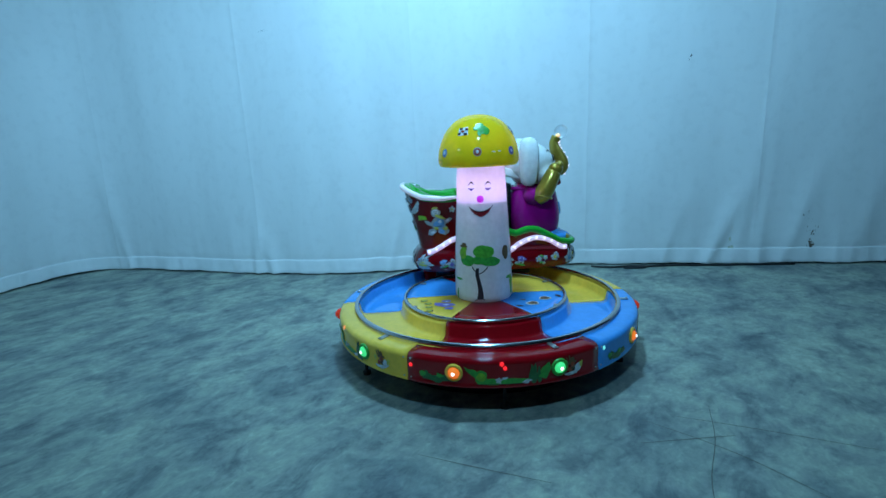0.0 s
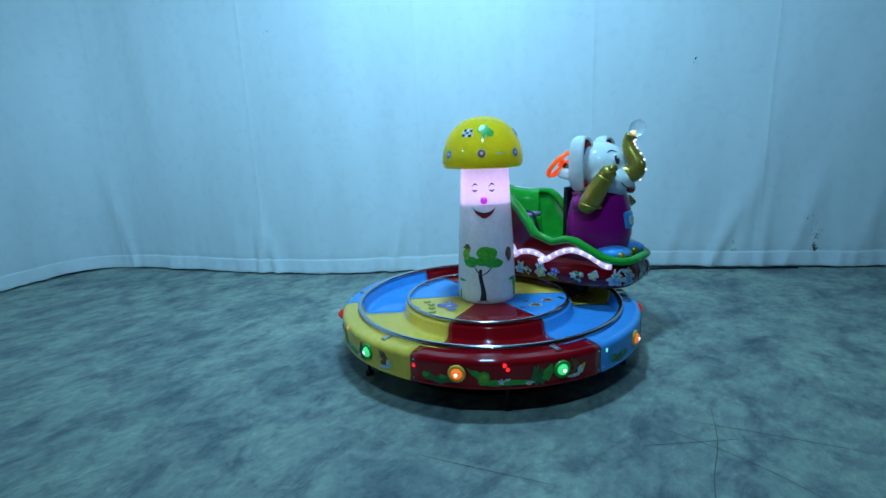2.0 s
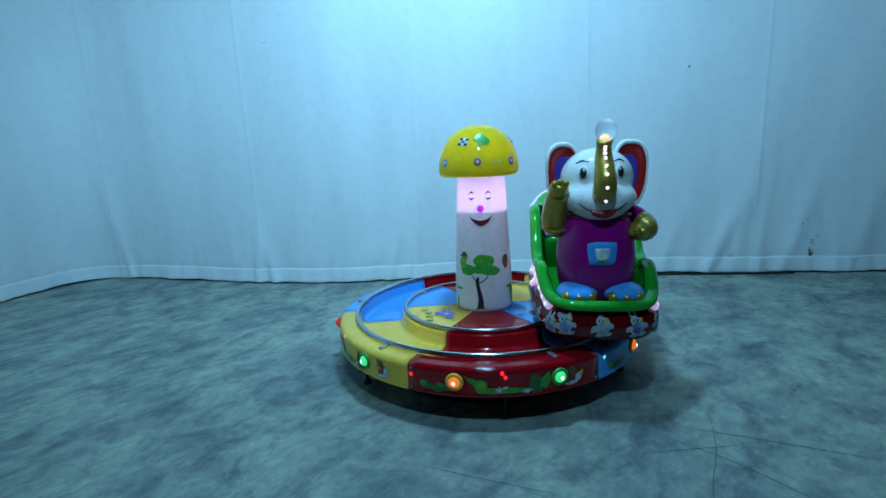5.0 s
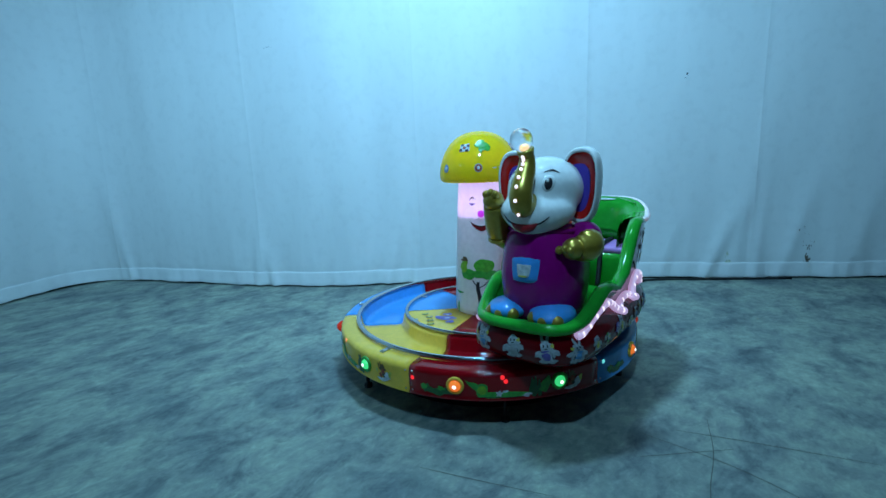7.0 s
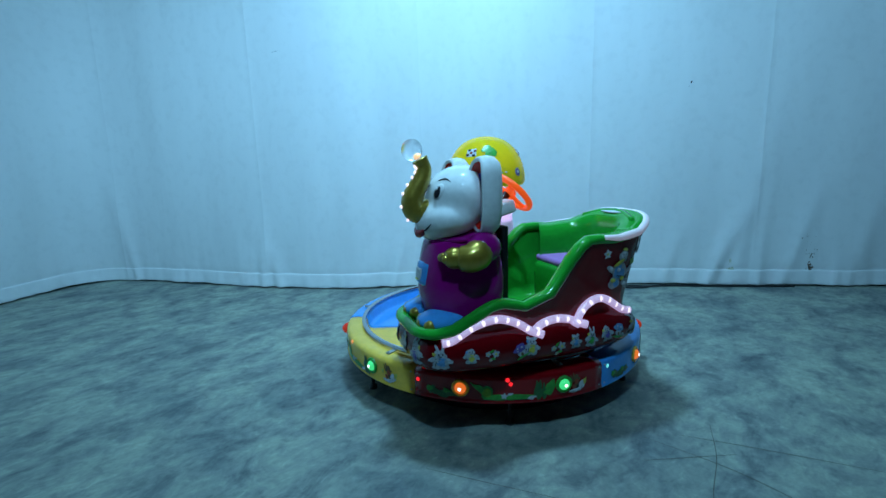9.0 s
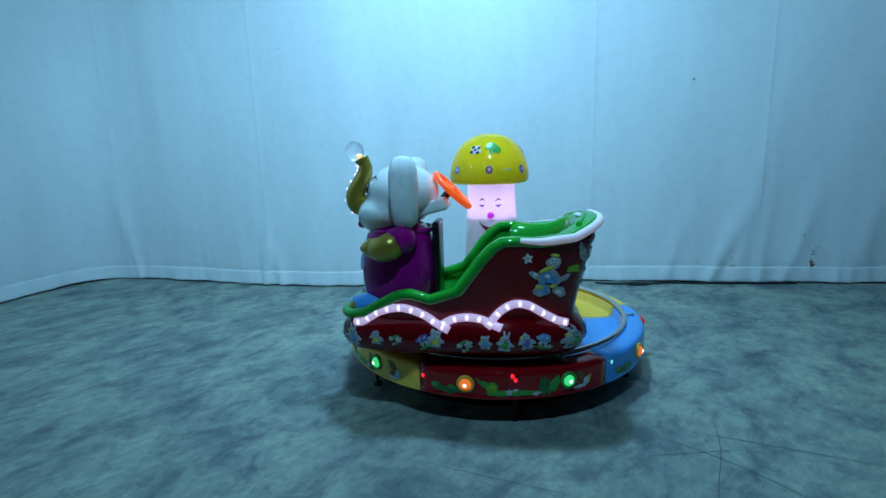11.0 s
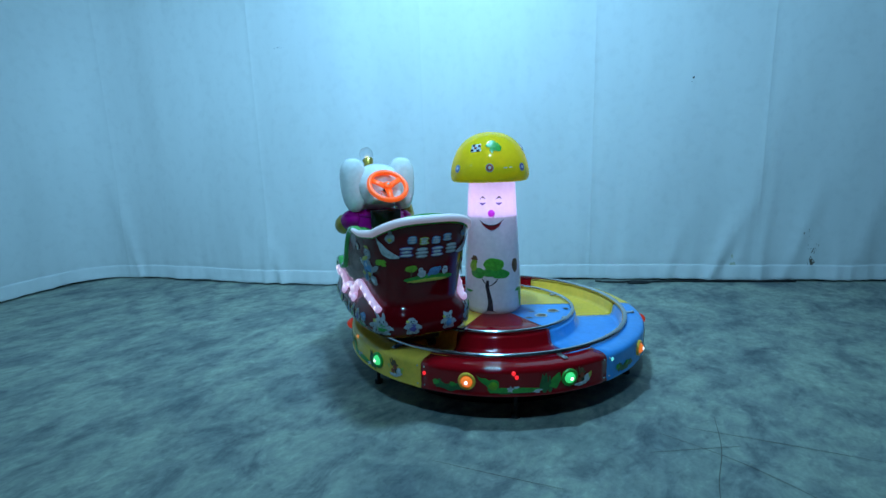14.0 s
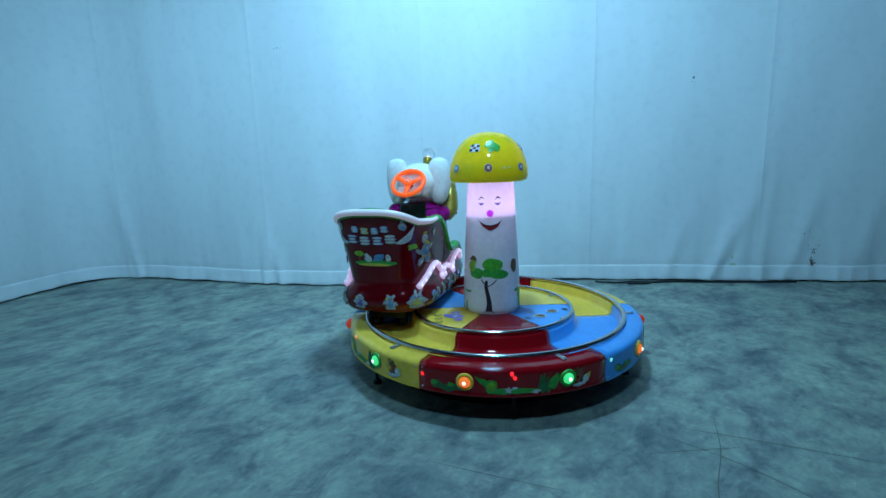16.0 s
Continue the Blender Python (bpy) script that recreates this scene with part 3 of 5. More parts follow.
for k in range(6):
    for side in (-1.2, 1.2):
        for z in (0.150, 0.232):
            part("screw", disc_lathe([(-0.001, 0.0042), (0.0018, 0.0036), (0.0026, 0.0005)], 8), STEEL, base, "small bright screw").matrix_local = Matrix.Translation(ring_point(0.8005, -114 + 60 * k + side, z)) @ Matrix.Rotation(radians(-114 + 60 * k + side), 4, "Z")
# side lamps
LAMPS = [(-172, LAMP_RED, None, 0.022), (-132.6, LAMP_GREEN, LEAF, 0.019), (-99.2, LAMP_AMBER, YELLOW, 0.019), (-68.5, LAMP_GREEN, LEAF, 0.019), (-33, LAMP_AMBER, YELLOW, 0.019), (-3, LAMP_RED, None, 0.022),
         (27, LAMP_GREEN, LEAF, 0.019), (57, LAMP_AMBER, YELLOW, 0.019), (90, LAMP_RED, None, 0.022), (122, LAMP_GREEN, LEAF, 0.019), (155, LAMP_AMBER, YELLOW, 0.019)]


def turned(bm, deg, r, z):
    """Takes a shape built along +x from the origin and sets it on the side of the base."""
    bmesh.ops.rotate(bm, verts=bm.verts[:], cent=(0, 0, 0), matrix=Matrix.Rotation(radians(deg), 3, "Z"))
    bmesh.ops.translate(bm, verts=bm.verts[:], vec=ring_point(r, deg, z))
    return bm


for deg, lens, ring, rad in LAMPS:
    if ring:
        bz = part("lamp_bezel", turned(disc_lathe([(-0.004, 0.037), (0.006, 0.037), (0.010, 0.033), (0.008, 0.026), (0.004, 0.022), (0.004, 0.001)]), deg, 0.8, 0.196), ring, base, "round plastic lamp bezel")
        part("lamp_lens", turned(disc_lathe([(0.002, 0.024), (0.012, 0.022), (0.020, 0.014), (0.023, 0.001)]), deg, 0.8, 0.196), lens, base, "glowing domed lens")
        part("lamp_core", turned(blob((0.021, 0, 0.001), (0.005, 0.008, 0.008), rings=8, sides=10), deg, 0.8, 0.196), LAMP_CORE, base, "bright lamp core")
    else:
        part("lamp_lens", turned(disc_lathe([(-0.004, 0.032), (0.008, 0.032), (0.022, 0.026), (0.034, 0.014), (0.037, 0.001)]), deg, 0.8, 0.20), lens, base, "red domed lens")

for deg, z, mt in ((-85.5, 0.233, MARK_RED), (-84.6, 0.216, MARK_RED), (-51.5, 0.222, MARK_CYAN), (-149, 0.238, MARK_ORANGE), (-112.8, 0.205, MARK_RED), (32, 0.225, MARK_CYAN), (95, 0.225, MARK_RED), (150, 0.225, MARK_ORANGE)):
    part("marker_led", turned(blob((0, 0, 0), (0.005, 0.009, 0.010), rings=6, sides=10), deg, 0.7985, z), mt, base, "small glowing marker light")


def on_band(u, v, lift):
    """u: metres round the side from the front, v: height"""
    a = -90 + math.degrees(u / 0.8)
    return ring_point(0.8012 + lift, a, v)


def band_print(name, mat, shapes, label=""):
    prints(name, on_band, shapes, mat, base, label)


def deg_u(d):
    return radians(d + 90) * 0.8


for k in range(6):
    d = -84 + 60 * k
    u = deg_u(d)
    # long green creature with a curled tail, flowers and a castle shape
    band_print("printed_creature", LEAF, [(u - 0.135, 0.195, 0.035, 0.010, -35, 0.1), (u - 0.105, 0.185, 0.026, 0.024, 0, 0.08), (u - 0.06, 0.160, 0.07, 0.014, 0, 0.12), (u + 0.02, 0.160, 0.07, 0.013, 0, 0.1), (u + 0.155, 0.19, 0.020, 0.035, -25, 0.15)], "green printed cartoon creature")
    band_print("printed_flower", PALE, [(u - 0.01, 0.168, 0.012, 0.012, 0, 0.3), (u + 0.07, 0.157, 0.030, 0.009, 0, 0.4), (u + 0.265, 0.157, 0.020, 0.008, 0, 0.3), (u + 0.30, 0.168, 0.018, 0.010, 20, 0.3)], "pale printed flowers")
    band_print("printed_castle", DKGREEN, [(u + 0.105, 0.18, 0.018, 0.040, 0, 0.2), (u + 0.13, 0.17, 0.012, 0.030, 0, 0.2), (u - 0.29, 0.163, 0.045, 0.016, 0, 0.25), (u - 0.245, 0.168, 0.030, 0.014, 0, 0.3), (u - 0.33, 0.172, 0.02, 0.018, 0, 0.3)], "dark green printed castle and shrubs")
    band_print("printed_hat", BROWN, [(u + 0.275, 0.205, 0.022, 0.008, 5, 0.1), (u + 0.275, 0.216, 0.012, 0.012, 0, 0.1), (u + 0.28, 0.185, 0.012, 0.014, 0, 0.2)], "brown printed hat")
    band_print("printed_outline", INK, [(u - 0.112, 0.193, 0.003, 0.004, 0, 0), (u - 0.06, 0.1495, 0.07, 0.0025, 0, 0), (u + 0.02, 0.1495, 0.07, 0.0025, 0, 0), (u + 0.155, 0.19, 0.004, 0.026, -25, 0), (u + 0.29, 0.175, 0.014, 0.006, 0, 0.3), (u + 0.268, 0.192, 0.003, 0.004, 0, 0)], "dark printed outline")
    band_print("printed_tower", DKGREEN if k % 3 == 0 else INK, [(u + 0.098, 0.205, 0.005, 0.022, 0, 0), (u + 0.112, 0.212, 0.004, 0.018, 0, 0), (u + 0.128, 0.198, 0.005, 0.018, 0, 0)], "dark printed castle tower")
    band_print("printed_ear", BROWN, [(u + 0.252, 0.216, 0.004, 0.016, 20, 0), (u + 0.262, 0.222, 0.004, 0.016, 5, 0)], "brown printed rabbit ear")
    band_print("printed_leaf", LEMON, [(u + 0.315, 0.185, 0.010, 0.020, -20, 0.2), (u + 0.24, 0.195, 0.007, 0.012, 0, 0.3)], "yellow printed leaves")


def on_deck(u, v, lift):
    return Vector((u, v, 0.2662 + lift))


for k in range(6):
    mid = radians(-84 + 60 * k)
    c, s = math.cos(mid), math.sin(mid)

    def spot(r, side, hu, hv, turn, wob):
        return (r * c - side * s, r * s + side * c, hu, hv, turn, wob)

    if k == 1:
        # framed brown picture squares and a brown blot on the blue sector
        for r, side, turn in ((0.335, 0.045, 20), (0.30, -0.055, 10)):
            prints("deck_print", on_deck, [spot(r, side, 0.034, 0.028, turn, 0.12)], PALE, base, "pale frame of a printed picture", 0.0012)
            prints("deck_print", on_deck, [spot(r, side, 0.028, 0.022, turn, 0.18)], BROWN, base, "brown printed picture", 0.0022)
            prints("deck_print", on_deck, [spot(r + 0.004, side + 0.004, 0.010, 0.008, turn, 0.3)], INK, base, "dark figure in a printed picture", 0.0032)
        prints("deck_print", on_deck, [spot(0.25, -0.12, 0.020, 0.010, 0, 0.3), spot(0.235, -0.02, 0.016, 0.009, 0, 0.3), spot(0.39, 0.11, 0.012, 0.020, 30, 0.3)], INK, base, "dark printed specks")
    if k == 5:
        # violet animal and a row of small picture squares on the yellow sector
        prints("deck_print", on_deck, [spot(0.275, 0.02, 0.058, 0.030, -10, 0.22), spot(0.235, -0.02, 0.026, 0.020, 0, 0.2), spot(0.285, 0.085, 0.024, 0.018, 20, 0.25)], PLUM, base, "violet printed animal", 0.0014)
        prints("deck_print", on_deck, [spot(0.27, 0.03, 0.014, 0.008, 10, 0.3), spot(0.24, -0.01, 0.007, 0.006, 0, 0.2)], PALE, base, "pale printed detail", 0.0030)
        for r, side in ((0.335, -0.045), (0.36, 0.005), (0.385, 0.055), (0.33, -0.10)):
            prints("deck_print", on_deck, [spot(r, side, 0.019, 0.013, 15, 0.15)], INK, base, "dark frame of a small printed picture", 0.0014)
            prints("deck_print", on_deck, [spot(r, side, 0.012, 0.008, 15, 0.2)], LEMON, base, "small printed picture", 0.0028)

# ---- the mushroom column ----
mush = empty("mushroom_column")
tagged(mush, "smiling white mushroom column with a glowing yellow cap", "mushroom figure")
STEM = [(0.150, 0.264), (0.158, 0.275), (0.159, 0.30), (0.1565, 0.40), (0.1515, 0.52), (0.1465, 0.62), (0.1415, 0.70), (0.1375, 0.76), (0.1355, 0.790)]


def stem_r(z):
    return float(np.interp(z, [p[1] for p in STEM[2:]] + [0.87, 0.95], [p[0] for p in STEM[2:]] + [0.1315, 0.127]))


CAP_X = -0.011  # the cap sits a little askew on its stem
part("stem", lathe(STEM, steps=56), SHELL_WHITE, mush, "white translucent fibreglass stem")
part("glowing_head", lathe([(0.1355, 0.7895), (0.1335, 0.83), (0.1300, 0.90), (0.1262, 0.960), (0.1255, 0.992)], steps=56), SHELL_MILK, mush, "milky face shell lit from inside")
CAP = [(0.1240, 0.985), (0.1625, 0.974), (0.1921, 0.975), (0.2078, 0.985), (0.2133, 1.005), (0.2123, 1.035), (0.2059, 1.070), (0.1931, 1.110), (0.1734, 1.150), (0.1458, 1.185), (0.1120, 1.212), (0.0750, 1.229), (0.0380, 1.237), (0.0000, 1.239)]
capb = lathe(CAP, steps=64, centre=(CAP_X, 0))
bmesh.ops.remove_doubles(capb, verts=capb.verts[:], dist=0.0005)
cap = part("cap", capb, SHELL_CAP, mush, "glossy glowing yellow mushroom cap")
cap.modifiers.new("round", "SUBSURF").levels = 1
cap.modifiers["round"].render_levels = 1
bulb_light = bpy.data.lights.new("mushroom_bulb", "POINT")
bulb_light.energy, bulb_light.shadow_soft_size, bulb_light.color = 1.35, 0.045, (0.68, 0.46, 1.0)
new("mushroom_bulb", bulb_light).location = (0, 0, 0.865)


def on_cap(u, v, lift):
    """u: degrees, v: height"""
    r = float(np.interp(v, [p[1] for p in CAP[4:]], [p[0] for p in CAP[4:]])) + lift + 0.0012
    return ring_point(r, u, v) + Vector((CAP_X, 0, 0))


def on_stem(u, v, lift):
    return ring_point(stem_r(v) + lift + 0.001, u, v)


for k in range(7):
    d = -90.9 + 360 / 7 * k
    col = (DOT_RED, PLUM, SKY, DOT_RED, PLUM, LEAF, SKY)[k]
    part("cap_dot", print_on(on_cap, [(d, 1.050, 5.6, 0.0215, 0, 0)], 0.0012), GREY_PRINT, cap, "grey ring on the cap")
    part("cap_dot", print_on(on_cap, [(d, 1.050, 4.5, 0.0172, 0, 0)], 0.0026), col, cap, "round coloured dot")
    part("cap_dot", print_on(on_cap, [(d, 1.050, 2.2, 0.009, 0, 0)], 0.0040), PALE, cap, "pale dot centre")
    if k % 2 or k == 6:
        continue
    spread("cap_leaf", on_cap, [(d + 5, 1.166, 9.5, 0.020, 0, 0.14), (d + 12, 1.150, 8.5, 0.021, 0, 0.16), (d + 4, 1.139, 3.6, 0.015, 0, 0.2), (d - 3, 1.160, 3.5, 0.009, 0, 0.2)], 0.002, LEAF, cap, "green printed animal patch")

    def picture(x, y, lift, d=d):
        return on_cap(d - 23 + math.degrees(x / 0.176), 1.150 + 0.72 * y, lift)

    check = part("cap_picture", print_on(picture, [(0, 0, 0.037, 0.037, 52, 0)], 0.0012, steps=4), PALE, cap, "pale printed square")
    spread("cap_check", picture, [(dx * 0.0165 + dy * 0.002, dy * 0.0165 - dx * 0.002, 0.0112, 0.0112, 52, 0) for dx in (-1, 0, 1) for dy in (-1, 0, 1) if (dx + dy) % 2 == 0 and (dx or dy)], 0.003, INK, check, "dark printed check", 4)
    spread("cap_check", picture, [(0, 0, 0.009, 0.009, 0, 0.1), (0.020, 0.017, 0.007, 0.006, 0, 0.2)], 0.0036, DOT_RED, check, "russet printed figure", 10)
    spread("cap_bar", on_cap, [(d + 22, 1.048, 3.2, 0.003, 0, 0.2), (d + 30, 1.050, 2.6, 0.003, 0, 0.2)], 0.0012, PALE, cap, "pale printed bar")

# the face
nose_c = ring_point(stem_r(0.812) + 0.008, -92.8, 0.814)
part("nose", blob(nose_c, (0.0185, 0.0185, 0.0185)), GLOW_NOSE, mush, "round glowing violet nose")


def stroke(points, width, place, lift=0.0015, bm=None):
    """A printed stroke of varying width over a surface; points of (u, v), width a list in metres of v."""
    bm = bm or bmesh.new()
    pts = smooth_path([(u, v, 0) for u, v in points], 6)
    rows = []
    for i, p in enumerate(pts):
        w = float(np.interp(i / (len(pts) - 1), np.linspace(0, 1, len(width)), width))
        rows.append([bm.verts.new(place(p.x, p.y - w, lift)), bm.verts.new(place(p.x, p.y, lift + 0.0006)), bm.verts.new(place(p.x, p.y + w, lift))])
    grid_faces(bm, rows, wrap_u=False)
    return bm


for d in (-113.0, -75.5):
    part("eye", stroke([(d - 7, 0.868), (d, 0.862), (d + 7, 0.868)], [0.0015, 0.0065, 0.0015], on_stem), PLUM, mush, "closed smiling eye")
    part("eyebrow", stroke([(d - 7, 0.884), (d, 0.8985), (d + 7, 0.889)], [0.001, 0.0045, 0.0012], on_stem), INK, mush, "thin dark eyebrow")
part("mouth", stroke([(-117, 0.772), (-106, 0.745), (-92.5, 0.734), (-79, 0.746), (-68, 0.775)], [0.001, 0.010, 0.0155, 0.010, 0.001], on_stem), MOUTH, mush, "smiling red mouth")
part("lip_line", stroke([(-119, 0.776), (-106, 0.756), (-92.5, 0.749), (-79, 0.757), (-66, 0.779)], [0.001, 0.0028, 0.003, 0.0028, 0.001], on_stem, 0.0028), INK, mush, "dark lip line")
part("lip_line", stroke([(-114, 0.757), (-104, 0.735), (-92.5, 0.7205), (-80, 0.735), (-71, 0.758)], [0.0008, 0.0022, 0.0028, 0.0022, 0.0008], on_stem, 0.0028), PALE, mush, "pale lower lip")

# tails, bellies and swooshes of the creatures on the side of the base
for k in range(6):
    u = deg_u(-84 + 60 * k)
    tail = stroke([(u - 0.172, 0.224), (u - 0.150, 0.208), (u - 0.135, 0.206), (u - 0.118, 0.194)], [0.001, 0.006, 0.009, 0.010], on_band, 0.0034)
    part("printed_tail", tail, LEAF, base, "curled green printed tail")
    prints("printed_belly", on_band, [(u - 0.104, 0.181, 0.019, 0.019, 0, 0.05)], LIME, base, "lime belly of the printed creature", 0.0046)
    prints("printed_star", on_band, [(u - 0.035, 0.166, 0.012, 0.012, 10, -0.35)], PALE, base, "pale printed star flower", 0.0048)
    part("printed_swoosh", stroke([(u + 0.125, 0.172), (u + 0.145, 0.180), (u + 0.160, 0.205), (u + 0.172, 0.222)], [0.003, 0.012, 0.010, 0.002], on_band, 0.0034), LEAF, base, "green printed swoosh")
    prints("printed_figure", on_band, [(u + 0.277, 0.196, 0.011, 0.011, 0, 0.05), (u + 0.263, 0.176, 0.008, 0.012, 20, 0.1)], DOT_RED, base, "tan printed figure", 0.0042)
    prints("printed_figure", on_band, [(u + 0.300, 0.182, 0.012, 0.016, -15, 0.12), (u + 0.275, 0.160, 0.030, 0.007, 0, 0.3)], PALE, base, "pale printed mushrooms", 0.0044)
    prints("printed_bush", on_band, [(u - 0.345, 0.178, 0.016, 0.012, 0, 0.25), (u - 0.272, 0.178, 0.014, 0.010, 0, 0.3)], LEAF, base, "green printed bushes", 0.0040)

# the printed tree and hills
def lean_stroke(points, width, lift=0.0015, bm=None):
    """Like stroke, with the width across u (degrees)."""
    bm = bm or bmesh.new()
    pts = smooth_path([(u, v, 0) for u, v in points], 6)
    rows = []
    for i, p in enumerate(pts):
        w = float(np.interp(i / (len(pts) - 1), np.linspace(0, 1, len(width)), width))
        rows.append([on_stem(p.x - w, p.y, lift), on_stem(p.x, p.y, lift + 0.0005), on_stem(p.x + w, p.y, lift)])
    grid_faces(bm, [[bm.verts.new(q) for q in r] for r in rows], wrap_u=False)
    return bm


def tree_at(d):
    bm = lean_stroke([(d + 1, 0.285), (d + 2, 0.33), (d - 1, 0.38), (d - 4, 0.42), (d - 3, 0.455)], [6.5, 4.6, 3.8, 3.6, 2.6])
    lean_stroke([(d - 4, 0.42), (d + 8, 0.436), (d + 17, 0.462)], [2.2, 1.9, 1.0], bm=bm)
    lean_stroke([(d - 4, 0.43), (d - 10, 0.445), (d - 14, 0.462)], [2.0, 1.6, 0.9], bm=bm)
    stroke([(d - 10, 0.276), (d - 3, 0.288), (d + 1, 0.296)], [0.001, 0.003, 0.007], on_stem, 0.0015, bm)
    stroke([(d + 12, 0.279), (d + 6, 0.288), (d + 1, 0.296)], [0.001, 0.003, 0.007], on_stem, 0.0015, bm)
    part("printed_trunk", bm, INK, mush, "dark printed tree trunk")
    prints("printed_crown", on_stem, [(d - 24, 0.492, 17, 0.029, 0, 0.09), (d + 24, 0.488, 18, 0.025, 0, 0.10), (d + 2, 0.497, 16, 0.024, 0, 0.10)], LEAF, mush, "green printed tree crown", 0.0026)
    prints("printed_crown", on_stem, [(d + 9, 0.540, 21, 0.036, 0, 0.07)], CROWN, mush, "lighter green top of the printed tree", 0.0036)


tree_at(-98)
tree_at(82)
prints("printed_hill", on_stem, [(-40, 0.528, 9, 0.038, 0, 0.08), (140, 0.528, 9, 0.038, 0, 0.08)], BROWN, mush, "brown printed hill", 0.0016)
prints("printed_bird", on_stem, [(-133, 0.528, 9, 0.030, 0, 0.10), (-130, 0.553, 7, 0.014, 0, 0.1)], LIME, mush, "lime green printed figure", 0.0044)
prints("printed_bird", on_stem, [(-131, 0.566, 10, 0.007, 0, 0.1), (-130, 0.576, 6, 0.010, 0, 0.1)], BROWN, mush, "brown printed hat", 0.0054)
prints("printed_leaf", on_stem, [(-146, 0.385, 11, 0.007, 0, 0.2), (-150, 0.30, 3, 0.03, 0, 0.2), (-24, 0.345, 6, 0.055, 0, 0.25), (-33, 0.39, 8, 0.010, 0, 0.2)], LEAF, mush, "green printed leaves", 0.0016)


# ---- the elephant car ----  x forward, y to its left (outwards), z up from the floor
ORBIT, YAW = 0.541, -0.6  # the body points almost along its track
car = empty("elephant_car")
tagged(car, "dark red sleigh-shaped ride car with an elephant figure and green tub", "ride car")

BACK, FRONT, HALF = -0.405, 0.650, 0.278
TOP_F = [-0.405, -0.365, -0.30, -0.20, -0.12, -0.06, 0.0, 0.06, 0.11, 0.16, 0.21, 0.26, 0.32, 0.38, 0.45, 0.53, 0.60, 0.68]
TOP_Z = [0.842, 0.818, 0.782, 0.770, 0.778, 0.775, 0.735, 0.655, 0.590, 0.552, 0.538, 0.545, 0.566, 0.562, 0.525, 0.480, 0.462, 0.458]


def top_z(f):
    return float(np.interp(f, TOP_F, TOP_Z))


def outline(i, n):
    """Base outline of the hull: a rounded box in plan."""
    a = 2 * math.pi * i / n
    c, s = math.cos(a), math.sin(a)
    e = 0.50 if c > 0 else 0.56
    f = (BACK + FRONT) / 2 + math.copysign(abs(c) ** e, c) * (FRONT - BACK) / 2
    return f, math.copysign(abs(s) ** e, s) * HALF * (1 - 0.05 * max(0.0, min(1.0, (f - 0.05) / 0.45)))


def inward(f, l, d):
    """Moves an outline point towards the middle of the hull by about d."""
    mid, hl = (BACK + FRONT) / 2, (FRONT - BACK) / 2
    return mid + (f - mid) * (1 - d / hl), l * (1 - d / HALF)


def wall_point(f, l, s, inset=0.0):
    """On the upper hull wall, s from the waist (0) to the rim (1); the back leans out."""
    f1, l1 = inward(f, l, 0.046 - 0.032 * s ** 1.3 + inset)
    rear = max(0.0, min(1.0, (-f - 0.13) / 0.27))
    rear = rear * rear * (3 - 2 * rear)
    front = max(0.0, min(1.0, (f - 0.35) / 0.3))
    z = 0.455 + (top_z(f) - 0.455) * s
    lean = -(0.056 * rear) * s ** 1.15 + 0.012 * front * s
    return Vector((f1 + lean, l1, z))


N = 120
bm = bmesh.new()
BULGE = [(0.306, 0.075), (0.311, 0.045), (0.322, 0.020), (0.342, 0.006), (0.368, 0.0), (0.395, 0.002), (0.420, 0.012), (0.440, 0.027), (0.452, 0.042)]
rings = []
for z, d in BULGE:
    ring = []
    for i in range(N):
        f, l = outline(i, N)
        f1, l1 = inward(f, l, d)
        ring.append(bm.verts.new((f1, l1, z)))
    rings.append(ring)
for s in (0.02, 0.12, 0.25, 0.4, 0.55, 0.7, 0.85, 0.95, 1.0):
    rings.append([bm.verts.new(wall_point(*outline(i, N), s)) for i in range(N)])
grid_faces(bm, rings)
bm.faces.new(rings[0][::-1])
hull = part("hull", bm, MAROON, car, "glossy dark red moulded hull")

# tub lining
bm = bmesh.new()
rings = []
for s in (1.0, 0.9, 0.75, 0.55, 0.35, 0.15, 0.0):
    rings.append([bm.verts.new(wall_point(*outline(i, N), s, 0.022 + 0.02 * (1 - s))) for i in range(N)])
grid_faces(bm, rings)
bm.faces.new(rings[-1])
part("tub", bm, GREEN, car, "glossy green tub lining")

# rolled green rim
rim = [wall_point(*outline(i, N), 1.0, 0.018) + Vector((0, 0, 0.003)) for i in range(N)]
part("rim", tube(rim, 0.029, 12, closed=True, flat=0.75), GREEN, car, "rolled glossy green rim")
# milky light along the edge of the backrest
arc = []
for i in range(N):
    f, l = outline(i, N)
    if f < -0.10:
        arc.append((i, wall_point(f, l, 1.0, -0.004) + Vector((0, 0, 0.010))))
arc = [p for _, p in arc]
part("rim_light", tube(arc, [0.010 + 0.007 * min(1, min(i, len(arc) - 1 - i) / 5) for i in range(len(arc))], 10), RIM_GLOW, car, "milky light strip along the backrest edge")

# broad moulded ledge behind the seat
bm = bmesh.new()
edge = [outline(i, N) for i in range(N) if outline(i, N)[0] < -0.14]
rows = [[bm.verts.new(wall_point(f, l, 1.0, inset) + Vector((0, 0, dz))) for f, l in edge] for inset, dz in ((0.020, 0.020), (0.045, 0.022), (0.075, 0.012), (0.095, -0.008), (0.105, -0.05), (0.108, -0.14))]
grid_faces(bm, rows, wrap_u=False)
part("ledge", bm, GREEN, car, "broad green moulded ledge behind the seat")

